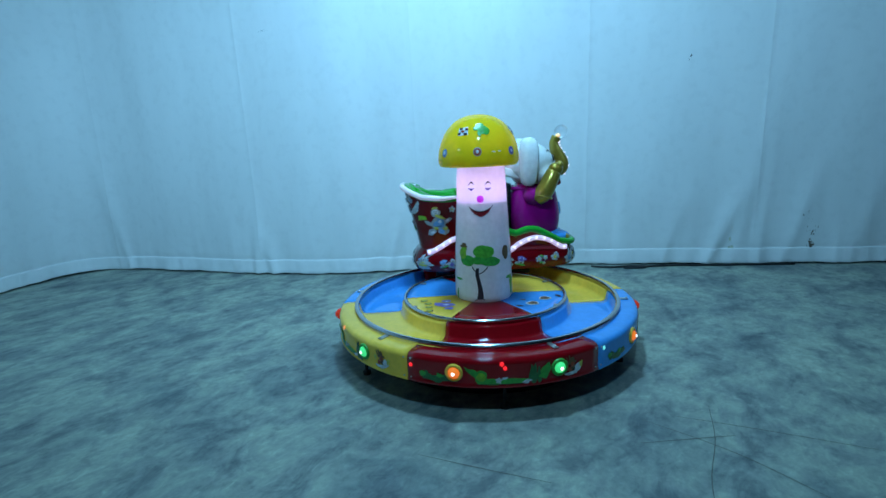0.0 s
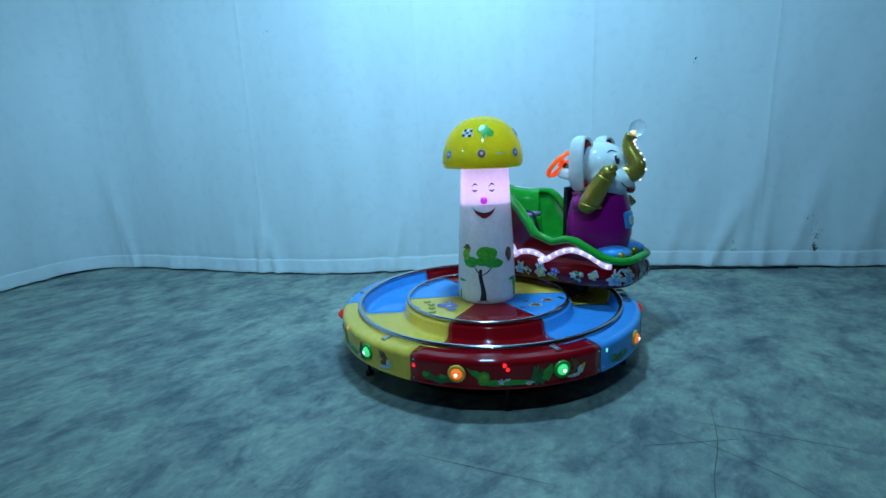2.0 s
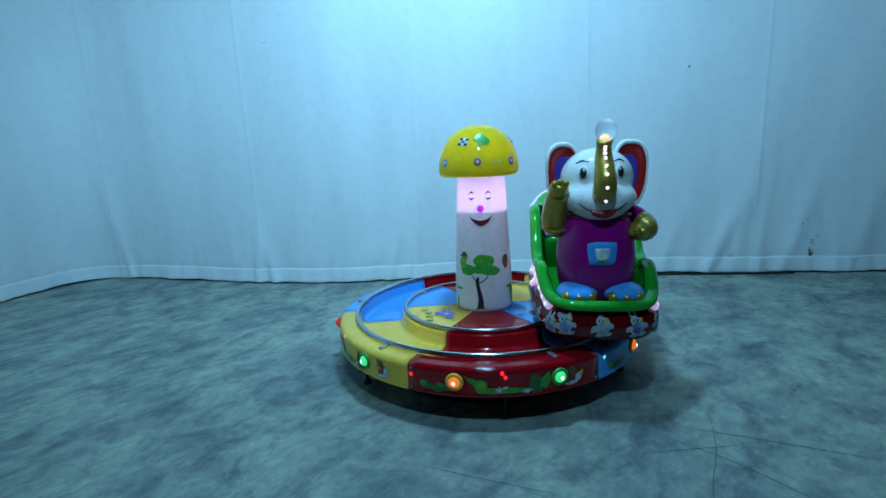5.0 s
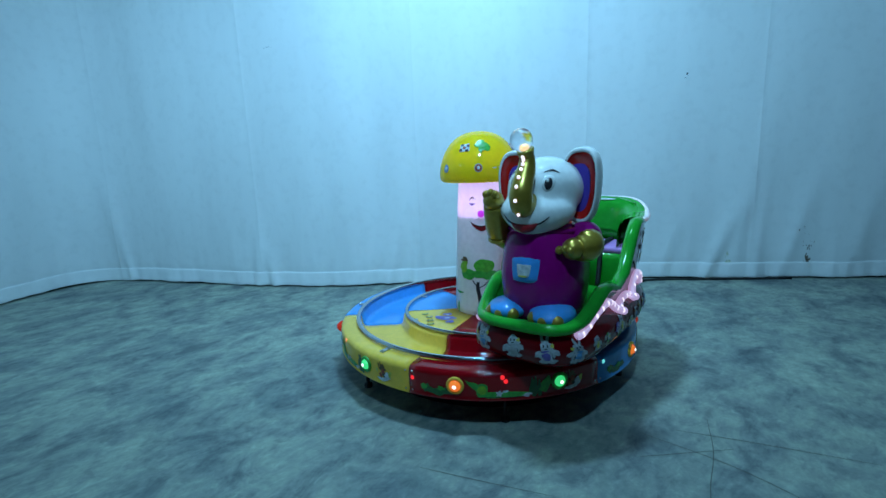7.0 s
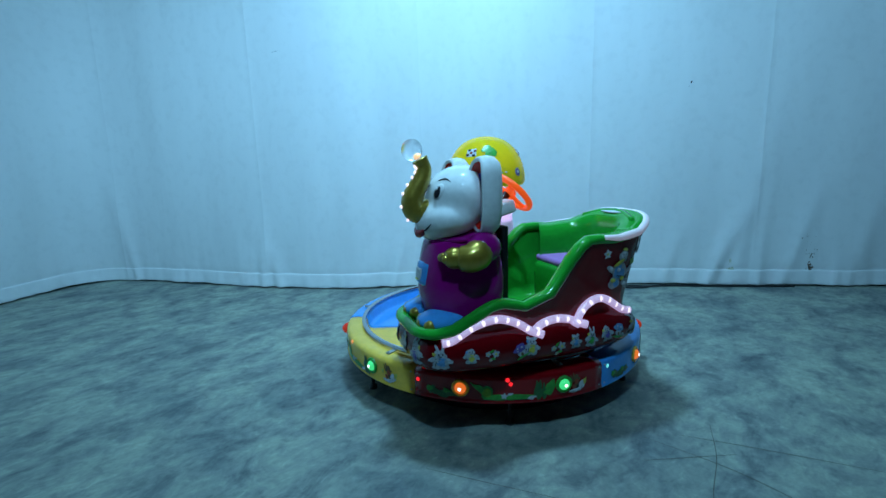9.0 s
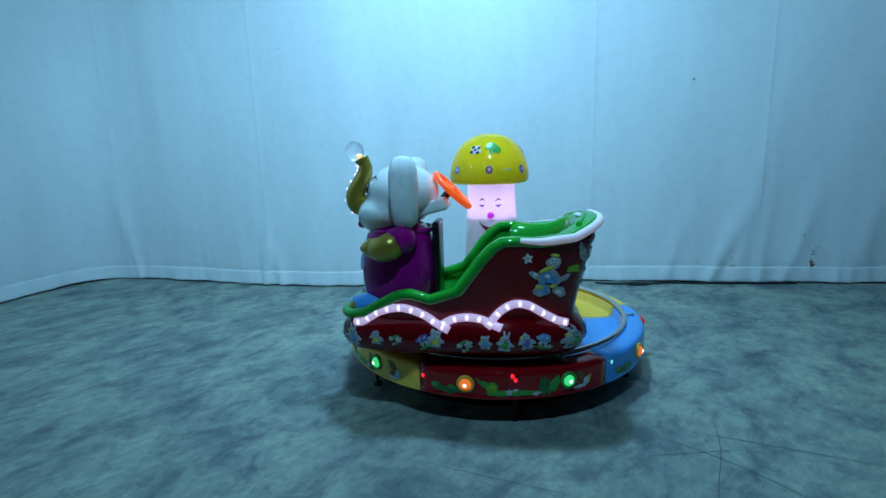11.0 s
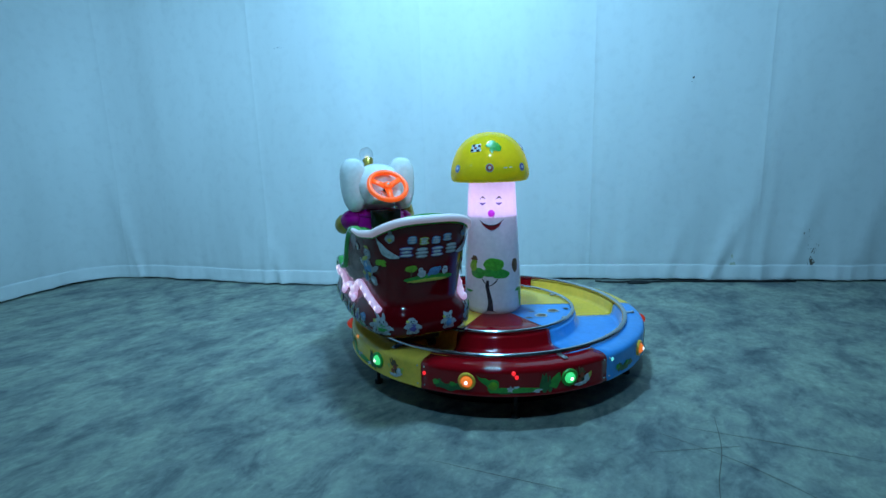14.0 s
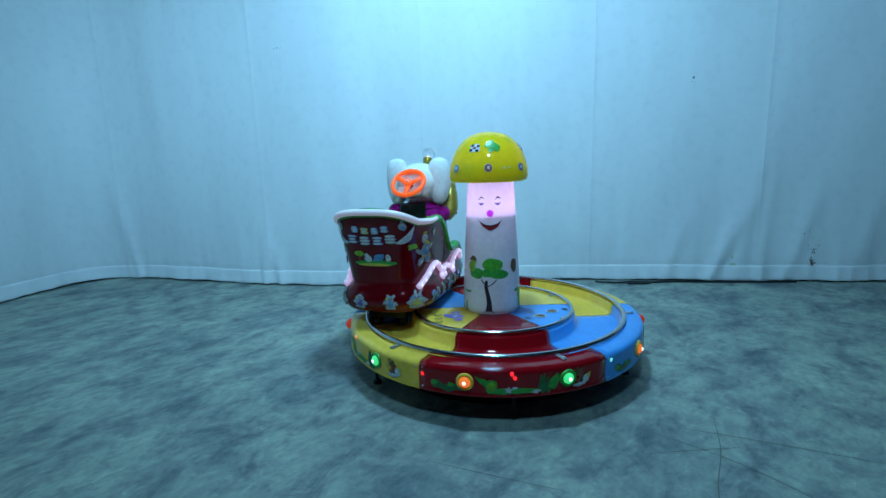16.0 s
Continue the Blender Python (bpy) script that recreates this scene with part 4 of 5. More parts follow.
# seat
part("seat_box", box((-0.185, 0, 0.53), (0.23, 0.375, 0.19), bevel=0.03), GREEN, car, "green moulded seat box")
part("cushion", box((-0.205, 0, 0.634), (0.24, 0.375, 0.035), bevel=0.015), LILAC, car, "lilac vinyl seat cushion")
bm = bmesh.new()
rows = []
for j in range(7):
    z = 0.64 + 0.20 * j / 6
    rows.append([bm.verts.new((-0.325 - 0.030 * j / 6 - 0.05 * math.cos(k / 12 * math.pi - math.pi / 2) + 0.012 * math.sin(j), -0.17 + 0.34 * k / 12, z + 0.03 * math.cos(k / 12 * math.pi - math.pi / 2) * (j / 6))) for k in range(13)])
grid_faces(bm, rows, wrap_u=False)
ob = part("backrest", bm, GREEN, car, "green moulded backrest")
md = ob.modifiers.new("thick", "SOLIDIFY")
md.thickness = 0.02
part("backrest_badge", blob((-0.383, 0, 0.857), (0.022, 0.07, 0.004), turn=Euler((0, 0.12, 0))), PALE, car, "pale printed badge")
belt = smooth_path([(-0.30, 0.07, 0.655), (-0.20, 0.075, 0.660), (-0.095, 0.08, 0.648), (-0.058, 0.085, 0.56), (-0.02, 0.09, 0.47)], 6)
part("seat_belt", tube(belt, 0.012, 6), BLACK, car, "black webbing belt")
belt = smooth_path([(-0.355, -0.06, 0.74), (-0.32, -0.13, 0.72), (-0.30, -0.16, 0.67)], 6)
part("seat_belt", tube(belt, 0.013, 6), BLACK, car, "black webbing belt")


# light arcs along both sides
def side_at(f, z):
    """Half width of the hull's side at a height."""
    n = 240
    best = min((outline(i, n) for i in range(n // 2)), key=lambda p: abs(p[0] - f))
    if z <= 0.452:
        d = float(np.interp(z, [b[0] for b in BULGE], [b[1] for b in BULGE]))
        return inward(*best, d)[1]
    s = (z - 0.455) / max(top_z(best[0]) - 0.455, 0.01)
    return wall_point(*best, max(0.0, min(1.0, s)))[1]


ARCS = [[(0.585, 0.440), (0.545, 0.446), (0.46, 0.495), (0.365, 0.513), (0.275, 0.484), (0.215, 0.447), (0.165, 0.428)],
        [(0.205, 0.440), (0.155, 0.462), (0.095, 0.474), (0.03, 0.466), (-0.02, 0.447), (-0.055, 0.436)],
        [(0.005, 0.438), (-0.045, 0.495), (-0.105, 0.530), (-0.165, 0.525), (-0.225, 0.492), (-0.285, 0.458), (-0.33, 0.446)]]
for side in (1, -1):
    for arc in ARCS:
        pts = [Vector((f, side * (side_at(f, z) + 0.010), z)) for f, z in [(0.12 + 0.955 * (a - 0.12), b) for a, b in arc]]
        path = smooth_path(pts, 6)
        strip = part("light_strip", tube(path, 0.0165, 12), TUBE, car, "milky wavy light strip")
        total = [0.0]
        for a, b in zip(path, path[1:]):
            total.append(total[-1] + (b - a).length)
        k = 0.02
        while k < total[-1]:
            i = int(np.searchsorted(total, k)) - 1
            p = path[i].lerp(path[i + 1], (k - total[i]) / (total[i + 1] - total[i]))
            part("led", blob(p + Vector((0, side * 0.008, 0.001)), (0.0125, 0.0105, 0.0125), rings=8, sides=12), BEAD, strip, "bright bead light")
            k += 0.05


# printed stickers on the hull
def on_hull(side):
    def place(u, v, lift):
        return Vector((u, side * (side_at(u, v) + lift + 0.002), v))
    return place


def cartoon(place, u, v, size, kind, cloth, lean=0.0):
    """One printed cartoon: a pale animal with coloured clothes, a flower pair or a toadstool house."""
    def at(shapes):
        c, w = math.cos(radians(lean)), math.sin(radians(lean))
        return [(u + size * (c * x - w * y), v + size * (w * x + c * y), size * a, size * b, turn + lean, wob + 0.10 if wob >= 0 else wob) for x, y, a, b, turn, wob in shapes]

    def add(shapes, mat, lift, label, under=car):
        return spread("sticker", place, at(shapes), lift, mat, car, label, inner="sticker_detail") if under is car else spread("sticker_detail", place, at(shapes), lift, mat, under, label)

    if kind == "flowers":
        root = add([(-0.25, 0.05, 0.30, 0.30, 20, -0.30), (0.40, 0.22, 0.22, 0.22, 50, -0.28), (0.30, -0.32, 0.16, 0.16, 0, -0.28)], STICKER, 0.0014, "pale printed flowers")
        add([(-0.25, 0.05, 0.10, 0.10, 0, 0), (0.40, 0.22, 0.08, 0.08, 0, 0), (0.30, -0.32, 0.06, 0.06, 0, 0)], LEMON, 0.0030, "yellow flower centres", root)
        add([(0.05, -0.28, 0.22, 0.09, 25, 0.1), (0.02, 0.36, 0.20, 0.08, -20, 0.1)], LEAF, 0.0012, "green printed leaves", root)
        return
    if kind == "house":
        root = add([(0.0, -0.22, 0.30, 0.26, 0, 0.08), (-0.45, -0.35, 0.2, 0.14, 0, 0.2)], STICKER, 0.0014, "pale printed toadstool house")
        add([(0.0, 0.16, 0.48, 0.26, 0, 0.07)], cloth, 0.0028, "coloured toadstool roof", root)
        add([(-0.18, 0.18, 0.09, 0.08, 0, 0), (0.16, 0.24, 0.07, 0.06, 0, 0), (0.22, 0.08, 0.06, 0.05, 0, 0)], PALE, 0.0040, "pale roof dots", root)
        add([(0.0, -0.28, 0.10, 0.14, 0, 0)], BROWN, 0.0030, "brown door", root)
        add([(0.0, -0.48, 0.55, 0.09, 0, 0.2)], LEAF, 0.0026, "green printed grass", root)
        return
    ears = [(-0.16, 0.62, 0.08, 0.24, 12, 0.0), (0.14, 0.62, 0.08, 0.24, -16, 0.0)] if kind == "rabbit" else [(-0.26, 0.50, 0.13, 0.13, 0, 0), (0.26, 0.50, 0.13, 0.13, 0, 0)]
    if kind == "duck":
        ears = [(0.34, 0.20, 0.16, 0.07, 0, 0), (-0.46, -0.20, 0.22, 0.12, 30, 0.1)]
    root = add([(0.04, 0.24, 0.34, 0.30, 0, 0.08), (0.0, -0.24, 0.42, 0.36, 0, 0.12), (-0.42, -0.10, 0.24, 0.14, 35, 0.1), (0.46, -0.02, 0.22, 0.13, -40, 0.1), (-0.20, -0.52, 0.24, 0.14, 0, 0.1), (0.26, -0.50, 0.22, 0.14, 0, 0.1)] + ears, STICKER, 0.0014, "pale printed cartoon animal")
    add([(0.0, -0.24, 0.24, 0.22, 0, 0.12), (-0.05, 0.04, 0.22, 0.06, 10, 0.1)], cloth, 0.0030, "coloured printed clothes", root)
    add([(-0.10, 0.30, 0.045, 0.07, 0, 0), (0.11, 0.30, 0.045, 0.07, 0, 0), (0.02, 0.17, 0.09, 0.025, 0, 0), (0.0, -0.66, 0.34, 0.025, 0, 0), (0.30, -0.28, 0.02, 0.20, 10, 0)], INK, 0.0034, "dark printed eyes and outline", root)
    add([(0.34, 0.30, 0.10, 0.10, 0, 0.2)], LEMON if cloth is not LEMON else SKY, 0.0026, "small printed toy", root)


random.seed(11)
for side in (1, -1):
    pl = on_hull(side)
    row = (("rabbit", SKY, 0.575, 0.380), ("duck", LEMON, 0.465, 0.388), ("flowers", LEAF, 0.375, 0.376), ("house", PLUM, 0.285, 0.378), ("bear", LEMON, 0.195, 0.385),
           ("flowers", LEAF, 0.110, 0.372), ("bear", SKY, 0.030, 0.386), ("rabbit", LEAF, -0.060, 0.374), ("duck", PLUM, -0.145, 0.386), ("house", SKY, -0.235, 0.380), ("bear", LEMON, -0.320, 0.382))
    for kind, cloth, f, z in row:
        cartoon(pl, f + random.uniform(-0.022, 0.022), z + random.uniform(-0.008, 0.008), random.uniform(0.044, 0.064), kind, cloth, random.uniform(-28, 28))
    # large flying figure with a cape, a flower and a leaf on the backrest side
    big = spread("large_sticker", pl, [(-0.235, 0.632, 0.046, 0.040, 25, 0.10), (-0.250, 0.695, 0.030, 0.026, 0, 0.08), (-0.205, 0.585, 0.034, 0.028, 0, 0.12), (-0.275, 0.575, 0.028, 0.020, 30, 0.15), (-0.180, 0.645, 0.030, 0.012, 35, 0.1), (-0.295, 0.630, 0.026, 0.012, -30, 0.1)], 0.0016, GREY_PRINT, car, "large pale blue and yellow cartoon sticker", inner="sticker_detail")
    for shapes, mat, lift, label in (
            ([(-0.232, 0.628, 0.036, 0.030, 25, 0.10), (-0.215, 0.582, 0.016, 0.018, 0, 0.1)], SKY, 0.0032, "blue printed coat"),
            ([(-0.252, 0.700, 0.020, 0.017, 0, 0.05), (-0.180, 0.648, 0.012, 0.009, 30, 0.1), (-0.272, 0.572, 0.014, 0.010, 20, 0.1), (-0.225, 0.640, 0.012, 0.010, 0, 0.1)], PALE, 0.0046, "pale printed face and hands"),
            ([(-0.225, 0.670, 0.034, 0.009, -20, 0.1), (-0.195, 0.596, 0.016, 0.009, 10, 0.15), (-0.250, 0.600, 0.014, 0.010, 0, 0.15), (-0.255, 0.724, 0.020, 0.007, 10, 0.1)], LEMON, 0.0050, "yellow printed scarf and boots"),
            ([(-0.259, 0.703, 0.003, 0.005, 0, 0), (-0.245, 0.703, 0.003, 0.005, 0, 0), (-0.250, 0.692, 0.007, 0.002, 0, 0), (-0.232, 0.612, 0.020, 0.002, 10, 0)], INK, 0.0062, "dark printed face lines")):
        spread("sticker_detail", pl, shapes, lift, mat, big, label)
    bloom = part("sticker", print_on(pl, [(-0.150, 0.715, 0.017, 0.017, 10, -0.30)], 0.0016), PALE, car, "pale printed flower")
    part("sticker_detail", print_on(pl, [(-0.150, 0.715, 0.006, 0.006, 0, 0)], 0.003), LEMON, bloom, "yellow flower centre")
    spread("sticker", pl, [(-0.330, 0.665, 0.028, 0.013, -15, 0.15), (-0.345, 0.655, 0.012, 0.008, 0, 0.2)], 0.0018, LIME, car, "lime green printed leaf", inner="sticker_detail")


REAR = [outline(i, 160) for i in range(46, 115)]


def on_back(u, v, lift):
    """u across, v height on the rear of the hull."""
    if v < 0.452:
        d = float(np.interp(v, [b[0] for b in BULGE], [b[1] for b in BULGE]))
        cand = [Vector((*inward(f, l, d), v)) for f, l in REAR]
    else:
        cand = [wall_point(f, l, max(0.0, min(1.0, (v - 0.455) / (top_z(f) - 0.455)))) for f, l in REAR]
    p = min(cand, key=lambda q: abs(q.y - u))
    out = Vector((-1.0, 0.9 * (abs(u) / 0.2) ** 3 * math.copysign(1, u), 0)).normalized()
    return Vector((p.x, u, v)) + out * (lift + 0.0035)


def patch(u0, u1, v0, v1, lift, place, taper=0.0, n=8):
    bm = bmesh.new()
    rows = []
    for j in range(n + 1):
        v = v0 + (v1 - v0) * j / n
        k = 1 - taper * (1 - j / n) ** 2
        edge = [(0.0 if i in (0, n) or j in (0, n) else lift) for i in range(n + 1)]
        rows.append([bm.verts.new(place(((u0 + u1) / 2 + (u1 - u0) * (i / n - 0.5) * k), v, edge[i])) for i in range(n + 1)])
    grid_faces(bm, rows, wrap_u=False)
    return bm


def sign(u, v, wide, high, bars, backing, ink):
    """A character that cannot be read: plain bars on a rounded backing."""
    for x, y, a, b in bars:
        root = part("sign_backing", print_on(on_back, [(u + x * wide, v + y * high, a * wide + 0.005, b * high + 0.005, 0, 0)], 0.002, steps=10), backing, car, "coloured edge of an unreadable printed bar")
        part("sign_bar", print_on(on_back, [(u + x * wide, v + y * high, a * wide, b * high + 0.0015, 0, 0)], 0.0042, steps=8), ink, root, "pale unreadable printed bar")


BARS = [[(0.0, 0.52, 0.62, 0.13), (0.0, 0.0, 0.74, 0.14), (0.0, -0.52, 0.66, 0.13)], [(0.0, 0.50, 0.72, 0.14), (0.05, 0.0, 0.60, 0.13), (0.0, -0.50, 0.74, 0.14)]]
for k, u in enumerate((-0.104, -0.036, 0.034, 0.102)):
    v = 0.703 + 0.9 * u * u
    sign(u, v, 0.036, 0.030, BARS[k % 2], PLUM if k % 2 else GREY_PRINT, PALE)
    sign(u * 0.78, v + 0.052, 0.024, 0.020, BARS[(k + 1) % 2], (SKY, SKY, LEMON, SKY)[k], PALE)
for side in (1, -1):
    wing = part("printed_wing", stroke([(side * 0.130, 0.690), (side * 0.165, 0.703), (side * 0.192, 0.728), (side * 0.212, 0.775)], [0.004, 0.017, 0.022, 0.002], on_back, 0.002), PALE, car, "pale printed wing")
    for q in range(3):
        part("feather", stroke([(side * (0.150 + 0.016 * q), 0.686 + 0.009 * q), (side * (0.170 + 0.014 * q), 0.708 + 0.016 * q)], [0.0012, 0.0012], on_back, 0.0036), GREY_PRINT, wing, "grey feather line")
    lantern = spread("sticker", on_back, [(side * 0.168, 0.775, 0.017, 0.020, 0, 0.12), (side * 0.168, 0.800, 0.007, 0.010, 0, 0.1)], 0.0024, GREY_PRINT, car, "grey printed lantern figure", inner="sticker_detail")
    part("sticker_detail", print_on(on_back, [(side * 0.168, 0.772, 0.009, 0.011, 0, 0.1)], 0.004, steps=12), LEMON if side > 0 else SKY, lantern, "coloured lantern centre")
# a meadow with a tree and animals below
meadow = part("large_sticker", print_on(on_back, [(-0.005, 0.583, 0.115, 0.017, 0, 0.05)], 0.002), LEAF, car, "green printed meadow with animals")
for shapes, mat, lift, label in (([(0.0, 0.574, 0.095, 0.008, 0, 0.06)], LEMON, 0.0036, "yellow edge of the meadow"), ([(0.078, 0.634, 0.027, 0.016, 0, 0.1)], LIME, 0.0030, "lime tree crown"),
                                 ([(0.078, 0.608, 0.004, 0.018, 0, 0)], BROWN, 0.0034, "brown tree trunk"), ([(0.030, 0.606, 0.020, 0.017, 0, 0.1), (0.036, 0.626, 0.012, 0.010, 0, 0.1), (-0.080, 0.612, 0.014, 0.020, 0, 0.1)], PALE, 0.0040, "pale printed animals"),
                                 ([(-0.028, 0.613, 0.026, 0.019, 0, 0.08), (-0.050, 0.622, 0.012, 0.012, 0, 0.1), (-0.004, 0.600, 0.008, 0.010, 0, 0.1)], SKY, 0.0044, "blue printed elephant"),
                                 ([(0.036, 0.628, 0.002, 0.003, 0, 0), (-0.053, 0.625, 0.002, 0.003, 0, 0), (-0.080, 0.618, 0.006, 0.002, 0, 0), (-0.095, 0.625, 0.010, 0.002, 40, 0)], INK, 0.0058, "dark printed eyes")):
    spread("sticker_detail", on_back, shapes, lift, mat, meadow, label)
for u, kind, cloth in ((-0.205, "rabbit", LEMON), (-0.085, "bear", SKY), (0.085, "duck", PLUM), (0.205, "rabbit", LEAF)):
    cartoon(on_back, u, 0.382, 0.062, kind, cloth)


def on_bow(u, v, lift):
    n = 240
    cand = [outline(i, n) for i in list(range(0, n // 4)) + list(range(3 * n // 4, n))]
    best = min(cand, key=lambda p: abs(p[1] - u))
    d = float(np.interp(v, [b[0] for b in BULGE], [b[1] for b in BULGE]))
    f1, _ = inward(*best, d)
    return Vector((f1 + lift + 0.003, u * (1 - d / HALF), v))


for u, kind, cloth in ((-0.155, "bear", SKY), (-0.01, "duck", GREY_PRINT), (0.125, "rabbit", PLUM)):
    cartoon(on_bow, u, 0.386, 0.072, kind, cloth, 8)

# undercarriage
part("chassis", box((0.05, 0, 0.275), (0.62, 0.20, 0.06), bevel=0.01), BLACK, car, "black steel chassis")
for f in (0.28, -0.20):
    axle = part("axle", box((f, 0, 0.245), (0.03, 0.16, 0.03), bevel=0.004), STEEL, car, "steel axle")
    for l in (-0.075, 0.075):
        bm = disc_lathe([(-0.014, 0.004), (-0.014, 0.028), (-0.012, 0.034), (0.012, 0.034), (0.014, 0.028), (0.014, 0.004)], 20)
        bmesh.ops.rotate(bm, verts=bm.verts[:], cent=(0, 0, 0), matrix=Matrix.Rotation(radians(90), 3, "Z"))
        bmesh.ops.translate(bm, verts=bm.verts[:], vec=(f, l, 0.222))
        part("wheel", bm, BLACK, car, "small black rubber wheel")

# ---- the elephant ----
bm = bmesh.new()
TORSO = [(0.445, 0.150, 0.145), (0.475, 0.162, 0.155), (0.52, 0.172, 0.163), (0.58, 0.183, 0.169), (0.64, 0.184, 0.169), (0.70, 0.176, 0.163), (0.75, 0.166, 0.154), (0.79, 0.155, 0.142), (0.82, 0.125, 0.12), (0.835, 0.09, 0.09)]
rings = []
for z, sf, sl in TORSO:
    ring = []
    for i in range(40):
        a = 2 * math.pi * i / 40
        x = math.cos(a)
        ring.append(bm.verts.new((0.388 + sf * (x if x > 0 else 0.82 * math.copysign(abs(x) ** 0.48, x)), sl * math.copysign(abs(math.sin(a)) ** 0.82, math.sin(a)), z)))
    rings.append(ring)
grid_faces(bm, rings)
bm.faces.new(rings[-1])
bm.faces.new(rings[0][::-1])
torso = part("torso", bm, PURPLE, car, "glossy purple overall on the elephant's belly")
part("torso_piping", tube([(0.385 + 0.135 * math.cos(a), 0.14 * math.sin(a), 0.805) for a in [2 * math.pi * i / 40 for i in range(40)]], 0.012, 8, closed=True), PURPLE, torso, "rolled purple collar")
part("back_panel", box((0.228, 0, 0.66), (0.03, 0.17, 0.36), bevel=0.008), BLACK_GLOSS, car, "black panel behind the elephant")


def torso_front(u, v, lift):
    sf = float(np.interp(v, [t[0] for t in TORSO], [t[1] for t in TORSO]))
    sl = float(np.interp(v, [t[0] for t in TORSO], [t[2] for t in TORSO]))
    return Vector((0.388 + sf * math.sqrt(max(0.0, 1 - (u / sl) ** 2)) + lift, u, v))


pocket = part("pocket", patch(-0.066, 0.066, 0.617, 0.712, 0.010, torso_front, 0.22), BLUE, car, "blue pocket")
part("pocket_badge", patch(-0.036, 0.036, 0.636, 0.692, 0.015, torso_front, 0.35), PALE, pocket, "white cup badge")
part("pocket_badge", patch(-0.020, 0.020, 0.640, 0.648, 0.018, torso_front, 0.1), LEMON, pocket, "yellow badge detail")

# head, muzzle and mouth


def merged(centre, lumps, steps=(28, 40), power=10):
    """One smooth skin over several ellipsoids that all hold the centre."""
    bm = bmesh.new()
    c = Vector(centre)
    for v in bmesh.ops.create_uvsphere(bm, u_segments=steps[1], v_segments=steps[0], radius=1.0)["verts"]:
        d = v.co.normalized()
        total = 0.0
        for o, s in lumps:
            q = Vector([(c[i] - o[i]) / s[i] for i in range(3)])
            e = Vector([d[i] / s[i] for i in range(3)])
            k = q.dot(e)
            disc = k * k - e.dot(e) * (q.dot(q) - 1)
            if disc > 0:
                total += max(0.0, (-k + math.sqrt(disc)) / e.dot(e)) ** power
        v.co = c + d * total ** (1 / power)
    return bm


head_skin = merged((0.42, 0, 0.91), [((0.375, 0, 0.962), (0.158, 0.152, 0.128)), ((0.455, 0, 0.882), (0.120, 0.150, 0.078)), ((0.47, 0, 0.856), (0.100, 0.098, 0.070))])
HEAD_TREE = BVHTree.FromBMesh(head_skin)
head = part("head", head_skin, WHITE, car, "glossy white elephant head")


def on_head(u, v, lift):
    """u across, v height on the front of the head."""
    p, n, _, _ = HEAD_TREE.ray_cast(Vector((0.9, u, v)), Vector((-1, 0, 0)))
    if p is None:
        p, n, _, _ = HEAD_TREE.find_nearest(Vector((0.5, u, v)))
    n = n if n.x > 0 else -n
    return p + n * lift


def head_oval(c, hu, hv, lift, dome):
    """A shallow oval button lying on the skin."""
    bm = bmesh.new()
    hub = bm.verts.new(on_head(c[0], c[1], lift + dome))
    rows = []
    for f in (0.4, 0.75, 0.93, 1.0):
        rows.append([bm.verts.new(on_head(c[0] + hu * f * math.cos(a), c[1] + hv * f * math.sin(a), lift + dome * math.sqrt(max(0.0, 1 - f * f)))) for a in [2 * math.pi * i / 20 for i in range(20)]])
    for i in range(20):
        bm.faces.new((hub, rows[0][i], rows[0][(i + 1) % 20]))
    grid_faces(bm, rows)
    return bm


def head_line(points, radii):
    path = [on_head(p.x, p.y, 0.0015) for p in smooth_path([(u, v, 0) for u, v in points], 6)]
    n = len(path) - 1
    return tube(path, [float(np.interp(i / n, np.linspace(0, 1, len(radii)), radii)) for i in range(n + 1)], 8)


part("mouth", head_line([(-0.052, 0.846), (-0.03, 0.832), (0.0, 0.827), (0.03, 0.832), (0.052, 0.846)], [0.003, 0.014, 0.019, 0.014, 0.003]), MOUTH, head, "open dark red smiling mouth")
part("smile_line", head_line([(-0.092, 0.872), (-0.075, 0.856), (-0.05, 0.843), (0.0, 0.838), (0.05, 0.843), (0.075, 0.856), (0.092, 0.872)], [0.0012, 0.003, 0.0032, 0.0032, 0.003, 0.0012]), INK, head, "thin dark smile line")
part("tongue", head_line([(-0.022, 0.828), (0.0, 0.822), (0.022, 0.828)], [0.003, 0.011, 0.003]), EAR_RED, head, "bright red tongue")
for side in (1, -1):
    part("eye", head_oval((side * 0.070, 0.990), 0.021, 0.030, 0.001, 0.006), WHITE, head, "white of the eye")
    part("pupil", head_oval((side * 0.070, 0.986), 0.0125, 0.0215, 0.006, 0.004), INK, head, "dark oval pupil")
    part("glint", head_oval((side * 0.066, 0.996), 0.0045, 0.006, 0.0085, 0.003), WHITE, head, "white glint")
    part("eyebrow", head_line([(side * 0.048, 1.030), (side * 0.072, 1.037), (side * 0.096, 1.026)], [0.0012, 0.0034, 0.0012]), INK, head, "thin dark eyebrow")


# ears: thick rolled rims round a coloured hollow
def ear_shape(k):
    """closed outline in the ear's plane: across (outwards), up"""
    a = 2 * math.pi * k / 40
    c, s = math.cos(a), math.sin(a)
    w = 0.070 + 0.010 * s
    return math.copysign(abs(c) ** 0.75, c) * w, math.copysign(abs(s) ** 0.85, s) * 0.146


